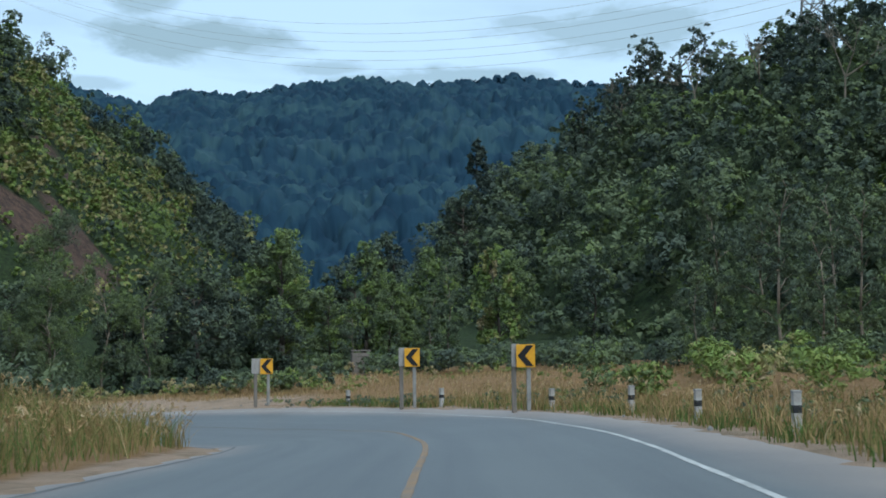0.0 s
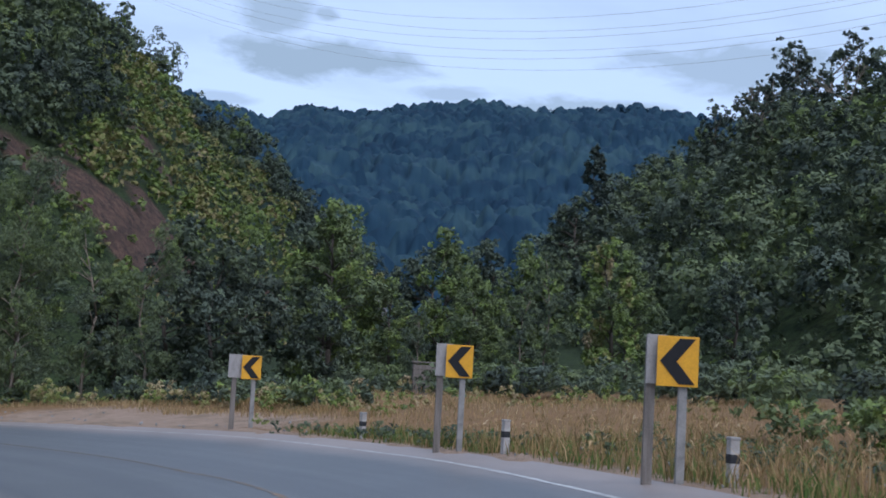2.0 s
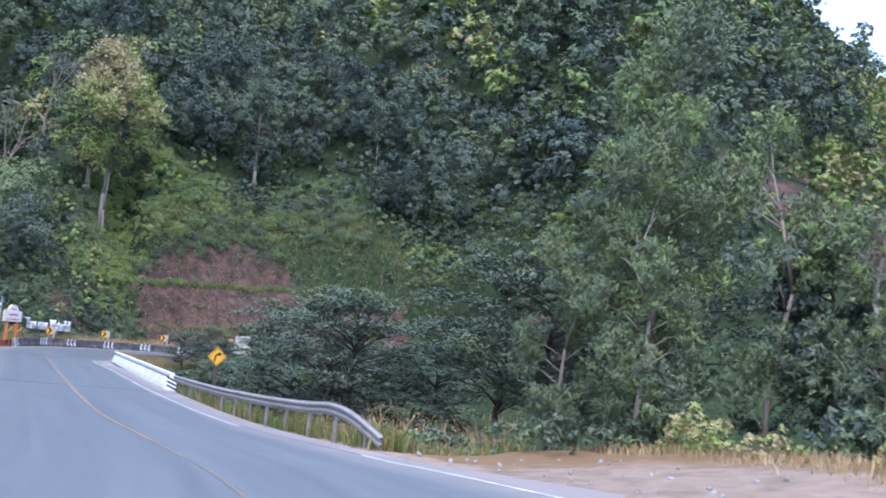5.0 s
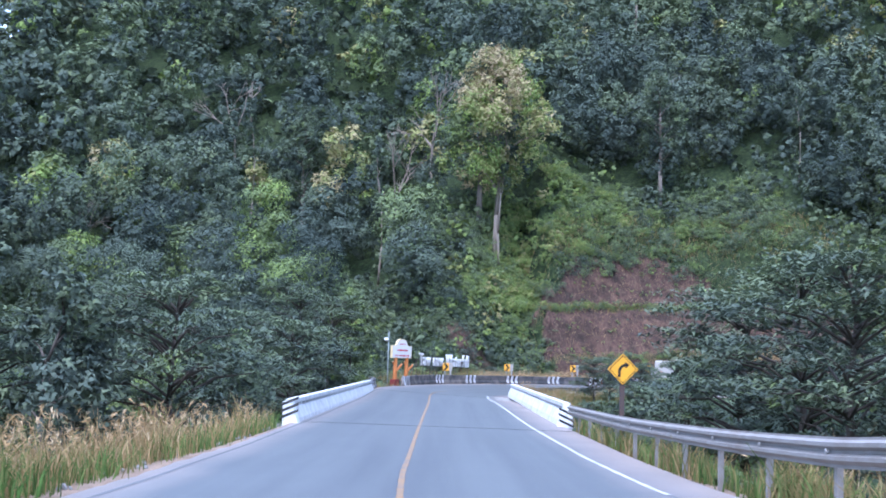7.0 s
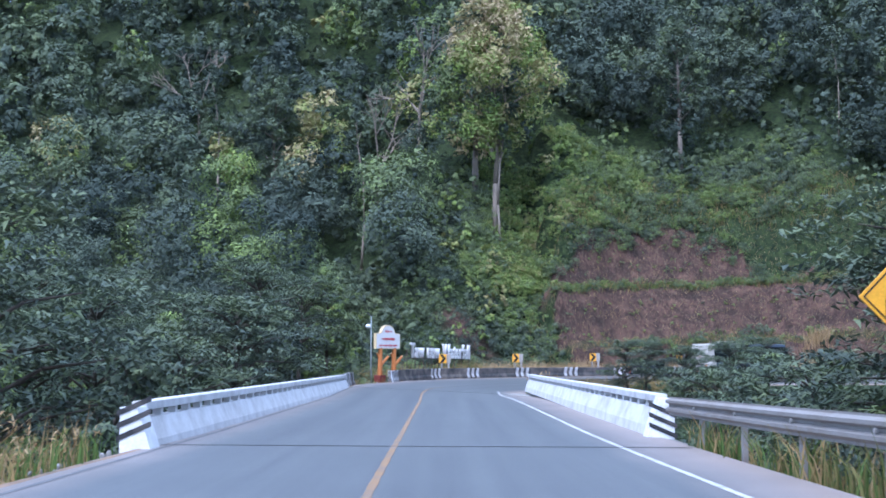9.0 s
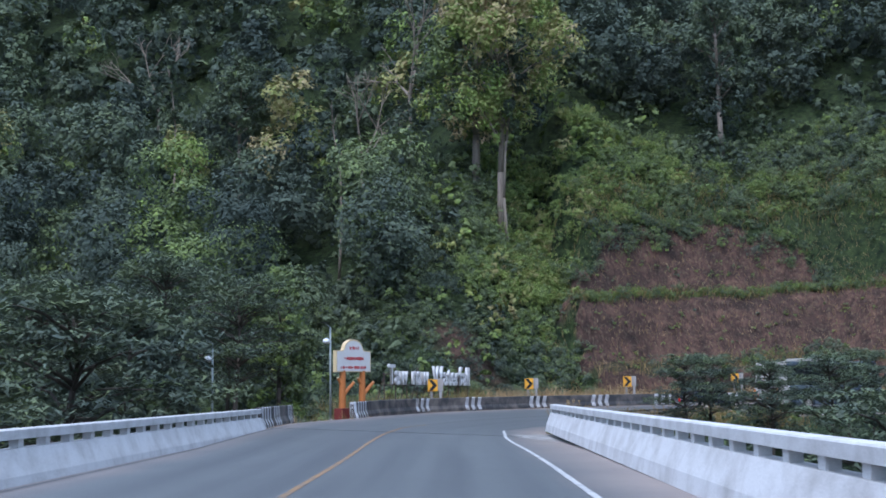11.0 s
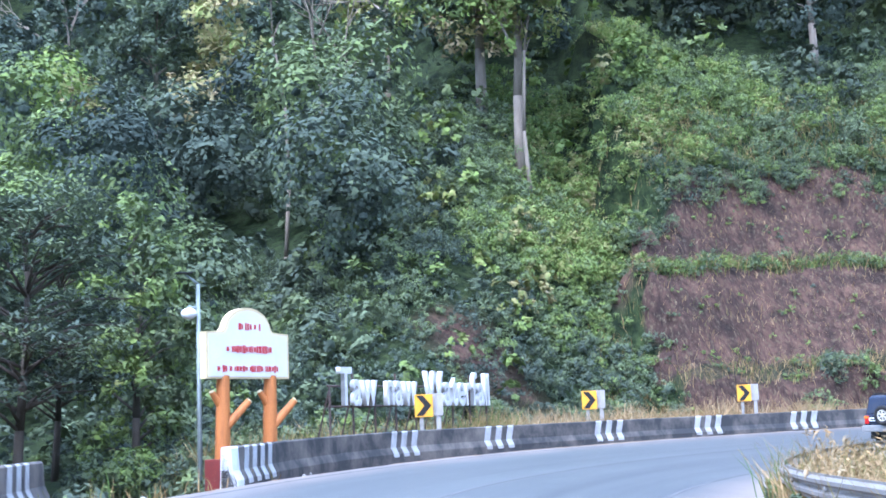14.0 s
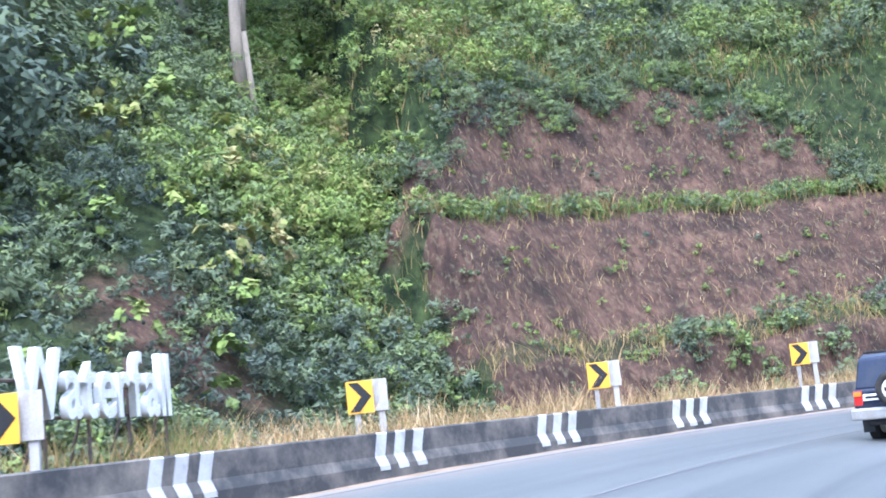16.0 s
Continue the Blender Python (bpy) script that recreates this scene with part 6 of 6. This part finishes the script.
# ---- pylons and power lines ----
def pylon(x, y, tall):
    z = float(ground_z(np.array([x]), np.array([y]))[0])
    t = thing("pylon", "grey steel lattice power pylon on the ridge", "pylon", (x, y, z), 20)
    bm = bmesh.new()
    lv = np.linspace(0, 1, 9)
    half = lambda q: 2.6 * (1 - q) + 0.55 * q
    for a, b in zip(lv, lv[1:]):
        ca = [Vector((sx * half(a), sy * half(a), a * tall)) for sx, sy in ((-1, -1), (1, -1), (1, 1), (-1, 1))]
        cb = [Vector((sx * half(b), sy * half(b), b * tall)) for sx, sy in ((-1, -1), (1, -1), (1, 1), (-1, 1))]
        for i in range(4):
            j = (i + 1) % 4
            for p, q in ((ca[i], cb[i]), (ca[i], cb[j]), (ca[j], cb[i]), (cb[i], cb[j])):
                rod(bm, p, q, 0.10, 0.10, 4)
    part("lattice", bm, m_steel, t)
    for q in (0.36, 0.50, 0.64):
        bm = bmesh.new()
        for s in (-1, 1):
            rod(bm, (0, 0, q * tall + 0.6), (s * 4.6, 0, q * tall), 0.10, 0.08, 4)
            rod(bm, (0, 0, q * tall - 0.4), (s * 4.6, 0, q * tall), 0.10, 0.08, 4)
        part("cross_arm", bm, m_steel, t)
    return (x, y, z)


pa, pb = pylon(172, -19, 27), pylon(165, 262, 30)
t = thing("power_lines", "thin dark power lines strung between pylons", "power line", pa)
for q in (0.36, 0.50, 0.64):
    for s in (-1, 1):
        a = Vector((pa[0] + 4.3 * s, pa[1] + 1.5 * s, pa[2] + 27 * q))
        b = Vector((pb[0] + 4.3 * s, pb[1] + 1.5 * s, pb[2] + 30 * (q + 0.28)))
        cu = [(a.lerp(b, f) - Vector((0, 0, 106 * f * (1 - f))), (1, 0, 0)) for f in np.linspace(0, 1, 25)]
        part("cable", sweep(bmesh.new(), [(p - Vector(pa), d) for p, d in cu], [(-0.025, -0.022), (0.025, -0.022), (0.0, 0.028)]), m_steel, t)


# ---- vehicles ----
m_navy = worn("dark_blue_car_paint", (0.012, 0.018, 0.04), (0.05, 0.045, 0.045), 0.25, 0.2, scale=1.5, amount=0.5, relief=0.01, spec=0.6)
m_silver = worn("dusty_silver_paint", (0.36, 0.35, 0.33), (0.22, 0.19, 0.16), 0.4, 0.4, scale=2, amount=0.6, relief=0.02)
m_bus_grey = worn("blue_grey_bus_paint", (0.10, 0.13, 0.17), (0.14, 0.14, 0.14), 0.25, 0.3, scale=1.2, amount=0.5, relief=0.01, spec=0.6)
m_bus_pale = worn("champagne_bus_paint", (0.52, 0.49, 0.43), (0.36, 0.33, 0.29), 0.3, 0.2, scale=1.2, amount=0.45, relief=0.01, spec=0.6)
m_glass = worn("dark_tinted_glass", (0.010, 0.013, 0.016), (0.03, 0.03, 0.03), 0.06, 0.0, scale=1, amount=0.3, relief=0.0, spec=0.8)
m_rubber = worn("black_tyre_rubber", (0.018, 0.018, 0.018), (0.07, 0.06, 0.05), 0.9, scale=4, amount=0.6)
m_rim = worn("pale_alloy_rim", (0.62, 0.58, 0.49), (0.3, 0.26, 0.2), 0.4, 0.15, scale=5, amount=0.4)
m_tail = worn("red_tail_lamp", (0.45, 0.015, 0.012), (0.3, 0.02, 0.02), 0.2, relief=0.0, spec=0.7)
m_amber = worn("amber_lamp", (0.60, 0.17, 0.02), (0.4, 0.1, 0.02), 0.25, relief=0.0, spec=0.6)
m_plastic = worn("black_plastic_trim", (0.02, 0.02, 0.021), (0.06, 0.055, 0.05), 0.6, scale=3, amount=0.5)
m_teal = worn("teal_window_script", (0.02, 0.35, 0.28), (0.02, 0.3, 0.25), 0.4, relief=0.0)

SIDE = Matrix.Rotation(radians(90), 4, "Z")


def wheel(parent, x, y, r, w, name="wheel", flat=False):
    """Axle along x, or along y where flat."""
    bm = bmesh.new()
    rings = [(0.55, w / 2 - 0.02), (0.80, w / 2), (0.96, w / 2 - 0.03), (1.0, w / 4), (1.0, -w / 4), (0.96, -w / 2 + 0.03), (0.80, -w / 2), (0.55, -w / 2 + 0.02)]
    n = 28
    vs = []
    for q in range(n):
        a = 2 * math.pi * q / n
        vs.append([bm.verts.new((o, r * f * math.cos(a), r * f * math.sin(a))) for f, o in rings])
    for q in range(n):
        s, e = vs[q], vs[(q + 1) % n]
        for i in range(len(rings)):
            j = (i + 1) % len(rings)
            bm.faces.new((s[i], e[i], e[j], s[j]))
    bmesh.ops.recalc_face_normals(bm, faces=bm.faces[:])
    tyre = part(name, bm, m_rubber, parent, smooth=True)
    # black backing disc added so the gaps between the spokes look dark
    part("rim_backing", rod(bmesh.new(), (-w * 0.28, 0, 0), (w * 0.28, 0, 0), r * 0.555, r * 0.555, 24), m_plastic, tyre, "black disc behind the spokes")
    bm = bmesh.new()
    for q in range(24):
        for s in (-1, 1):
            box(bm, 0.05, r * 0.15, r * 0.10, s * w * 0.33, 0, r * 0.515, Matrix.Rotation(2 * math.pi * q / 24, 4, "X"))
    for q in range(6):
        a = 2 * math.pi * q / 6
        for s in (-1, 1):
            box(bm, 0.03, r * 0.16, r * 0.40, s * w * 0.34, 0, r * 0.31, Matrix.Rotation(a, 4, "X"), bevel=0.006)
    for s in (-1, 1):
        rod(bm, (s * w * 0.30, 0, 0), (s * w * 0.42, 0, 0), r * 0.14, r * 0.10, 12)
    part("rim", bm, m_rim, tyre)
    tyre.matrix_basis = Matrix.Translation((x, y, r)) @ (SIDE if flat else Matrix())
    return tyre


def off_roader(at, turn):
    """Four-door off-roader 4.6 m long, its nose along +y, the tail at y = 0."""
    t = thing("off_roader", "dark blue off-road car with silver bumper and spare wheel", "car", at, turn)
    low = [(0.10, 0.52), (0.02, 0.75), (0.04, 1.08), (0.10, 1.12), (3.2, 1.10), (4.35, 1.02), (4.55, 0.92), (4.6, 0.55), (4.35, 0.42), (4.25, 0.42), (4.18, 0.66), (3.95, 0.84), (3.62, 0.84), (3.38, 0.66), (3.30, 0.42), (1.38, 0.42), (1.30, 0.66), (1.06, 0.84), (0.74, 0.84), (0.50, 0.66), (0.42, 0.45)]
    bm = plate(bmesh.new(), low, 1.66, SIDE)
    body = part("body", bm, m_navy, t)
    bv = body.modifiers.new("soft", "BEVEL")
    bv.width, bv.segments, bv.limit_method = 0.05, 3, "ANGLE"
    bm = bmesh.new()
    up = [(0.09, 1.10, 0.80), (0.20, 1.72, 0.70), (0.34, 1.80, 0.66), (2.45, 1.80, 0.66), (2.62, 1.74, 0.68), (3.25, 1.10, 0.78)]
    left = [bm.verts.new((-w, y, z)) for y, z, w in up]
    right = [bm.verts.new((w, y, z)) for y, z, w in up]
    bm.faces.new(left)
    bm.faces.new(right[::-1])
    for i in range(len(up)):
        j = (i + 1) % len(up)
        bm.faces.new((left[i], right[i], right[j], left[j]))
    bmesh.ops.recalc_face_normals(bm, faces=bm.faces[:])
    cabin = part("cabin", bm, m_navy, t)
    bv = cabin.modifiers.new("soft", "BEVEL")
    bv.width, bv.segments, bv.limit_method = 0.045, 3, "ANGLE"
    # windows, set a little proud of the cabin's sloping sides
    for s in (-1, 1):
        for y0, y1 in ((0.32, 1.05), (1.13, 1.92), (2.0, 2.62)):
            bm = bmesh.new()
            pts = [(s * 0.800, y0, 1.16), (s * 0.786, y1 if y1 < 2.5 else 2.98, 1.16), (s * 0.704, y1, 1.66), (s * 0.712, y0 + 0.05, 1.66)]
            inner = [bm.verts.new(p) for p in pts]
            outer = [bm.verts.new((p[0] - s * 0.05, p[1], p[2])) for p in pts]
            bm.faces.new(inner)
            bm.faces.new(outer[::-1])
            for i in range(4):
                j = (i + 1) % 4
                bm.faces.new((inner[i], inner[j], outer[j], outer[i]))
            bmesh.ops.recalc_face_normals(bm, faces=bm.faces[:])
            part("side_window", bm, m_glass, t)
        part("door_mirror", box(bmesh.new(), 0.14, 0.10, 0.20, s * 0.93, 2.75, 1.20, bevel=0.03), m_plastic, t)
        part("side_step", box(bmesh.new(), 0.14, 1.9, 0.05, s * 0.84, 2.34, 0.40, bevel=0.015), m_silver, t)
        part("roof_rail", box(bmesh.new(), 0.05, 1.9, 0.05, s * 0.62, 1.35, 1.85, bevel=0.015), m_plastic, t)
        for yw in (0.90, 3.78):
            bm = bmesh.new()
            for q in range(9):
                a = math.radians(20 + q * 17.5)
                box(bm, 0.10, 0.16, 0.07, s * 0.83, yw + 0.46 * math.cos(a), 0.40 + 0.46 * math.sin(a), None, bevel=0.01)
            part("wheel_arch", bm, m_silver, t)
            wheel(t, s * 0.74, yw, 0.37, 0.25)
        lamp = part("tail_lamp", box(bmesh.new(), 0.18, 0.06, 0.30, s * 0.72, 0.05, 0.92, bevel=0.015), m_tail, t)
        part("indicator", box(bmesh.new(), 0.17, 0.02, 0.09, s * 0.72, 0.012, 1.01, bevel=0.006), m_amber, lamp)
        part("mud_flap", box(bmesh.new(), 0.26, 0.03, 0.30, s * 0.74, 0.42, 0.36, bevel=0.01), m_plastic, t)
        part("headlamp", box(bmesh.new(), 0.34, 0.06, 0.18, s * 0.60, 4.57, 0.78, bevel=0.02), m_lamp_white, t)
    part("rear_window", box(bmesh.new(), 1.22, 0.03, 0.48, 0, 0.135, 1.41, Matrix.Rotation(radians(-10), 4, "X") @ Matrix.Translation((0, 0.235, 0.02)), bevel=0.02), m_glass, t)
    part("bumper", box(bmesh.new(), 1.74, 0.22, 0.24, 0, -0.02, 0.60, bevel=0.05), m_silver, t, "dusty silver bumper")
    part("number_plate", box(bmesh.new(), 0.44, 0.02, 0.13, -0.38, -0.005, 0.93, bevel=0.006), m_lamp_white, t)
    part("plate_bar", box(bmesh.new(), 0.34, 0.012, 0.05, -0.38, -0.018, 0.93), m_black_sign, t)
    part("under_guard", box(bmesh.new(), 1.2, 0.3, 0.14, 0, 0.25, 0.42, bevel=0.03), m_plastic, t)
    part("exhaust", rod(bmesh.new(), (0.5, -0.02, 0.38), (0.5, 0.5, 0.40), 0.035, 0.035, 10), m_steel, t)
    spare = wheel(t, 0.12, -0.15, 0.36, 0.24, "spare_wheel", True)
    spare.location.z = 1.06
    part("windscreen", box(bmesh.new(), 1.30, 0.03, 0.70, 0, 2.95, 1.42, Matrix.Translation((0, 2.95, 1.42)) @ Matrix.Rotation(radians(44), 4, "X") @ Matrix.Translation((0, -2.95 + 0.02, -1.42)), bevel=0.02), m_glass, t)
    return t


def coach(at, turn):
    """Short coach 9.6 m long, tail at y = 0."""
    t = thing("coach", "grey and champagne coach with dark tinted windows", "bus", at, turn)
    n, w = 9.6, 1.22
    bm = plate(bmesh.new(), [(0.10, 0.42), (0.0, 0.75), (0.0, 1.7), (1.10, 1.75), (1.10, 0.42)], 2 * w, SIDE)
    tail = part("tail", bm, m_bus_pale, t, "champagne coloured tail")
    bm = plate(bmesh.new(), [(0.04, 1.7), (0.18, 3.28), (0.34, 3.36), (0.9, 3.36), (0.9, 1.7)], 2 * w - 0.04, SIDE)
    tail_up = part("tail_top", bm, m_bus_pale, t)
    lower = [(1.102, 0.42), (1.102, 1.72), (9.50, 1.72), (9.6, 1.3), (9.6, 0.5), (9.4, 0.36), (8.10, 0.36), (8.0, 0.72), (7.75, 0.92), (7.25, 0.92), (7.0, 0.72), (6.9, 0.36), (3.30, 0.36), (3.2, 0.72), (2.95, 0.92), (2.45, 0.92), (2.2, 0.72), (2.1, 0.36)]
    side = part("lower_side", plate(bmesh.new(), lower, 2 * w, SIDE), m_bus_grey, t, "blue-grey lower body")
    part("window_band", plate(bmesh.new(), [(0.902, 1.724), (0.902, 3.05), (9.25, 3.05), (9.48, 1.724)], 2 * w - 0.03, SIDE), m_glass, t, "dark tinted window band")
    roof = part("roof", plate(bmesh.new(), [(0.902, 3.054), (0.902, 3.36), (9.0, 3.36), (9.2, 3.054)], 2 * w - 0.02, SIDE), m_bus_grey, t)
    for o in (tail, tail_up, side, roof):
        bv = o.modifiers.new("soft", "BEVEL")
        bv.width, bv.segments, bv.limit_method = 0.07, 3, "ANGLE"
    part("air_conditioner", box(bmesh.new(), 1.7, 2.8, 0.24, 0, 4.0, 3.46, bevel=0.08), m_bus_pale, t)
    for i in range(4):
        for s in (-1, 1):
            part("pillar", box(bmesh.new(), 0.02, 0.07, 1.26, s * (w - 0.008), 2.4 + i * 1.75, 2.40), m_plastic, t)
    glass = part("rear_window", box(bmesh.new(), 2.0, 0.05, 0.72, 0, 0.135, 2.86, Matrix.Translation((0, 0.08, 0)), bevel=0.03), m_glass, t)
    for i in range(4):
        part("window_script", box(bmesh.new(), 0.14, 0.012, 0.20 + 0.08 * (i % 2), -0.52 + i * 0.19, 0.183, 2.92 - 0.02 * i, bevel=0.004), m_teal, glass)
    part("window_script", box(bmesh.new(), 0.52, 0.012, 0.30, 0.52, 0.183, 2.93, bevel=0.06), m_lamp_white, glass)
    part("small_script", box(bmesh.new(), 1.2, 0.012, 0.06, -0.1, 0.183, 2.62), m_lamp_white, glass)
    part("rear_slot", box(bmesh.new(), 1.7, 0.04, 0.10, 0, -0.012, 1.52, bevel=0.015), m_plastic, t)
    part("brand_bar", box(bmesh.new(), 0.62, 0.02, 0.05, 0, 0.03, 2.2), m_amber, t)
    part("rear_bumper", box(bmesh.new(), 2 * w + 0.04, 0.28, 0.32, 0, 0.06, 0.58, bevel=0.06), m_bus_grey, t)
    part("plate_bar", box(bmesh.new(), 0.5, 0.02, 0.14, 0, -0.015, 0.90), m_tail, t)
    for s in (-1, 1):
        lamp = part("tail_lamp", box(bmesh.new(), 0.13, 0.06, 0.72, s * 1.12, -0.005, 1.12, bevel=0.02), m_amber, t)
        part("reflector", plate(bmesh.new(), [(s * 0.70, 0.98), (s * 0.92, 0.98), (s * 0.82, 1.22)], 0.02, Matrix.Translation((0, -0.012, 0))), m_tail, t)
        part("side_grille", box(bmesh.new(), 0.02, 0.62, 0.8, s * (w + 0.004), 1.5, 1.12), m_plastic, t)
        for yw in (2.7, 7.5):
            wheel(t, s * (w - 0.16), yw, 0.47, 0.28)
        part("mirror_arm", rod(bmesh.new(), (s * 1.1, 9.4, 2.9), (s * 1.45, 9.65, 2.5), 0.025, 0.025, 8), m_plastic, t)
        part("mirror", box(bmesh.new(), 0.16, 0.12, 0.42, s * 1.46, 9.66, 2.3, bevel=0.04), m_plastic, t)
    part("axle_cover", box(bmesh.new(), 2.1, 8.6, 0.3, 0, 4.8, 0.55), m_plastic, t)
    return t


def on_road(y, u, dz=0.0):
    (px_, py_, pz_), turn = beside(y, u)
    return (px_, py_, pz_ + dz), turn


(p, turn) = on_road(106.2, 2.1)
off_roader(p, turn - 4)
(p, turn) = on_road(110.6, 2.3)
coach(p, turn - 4)
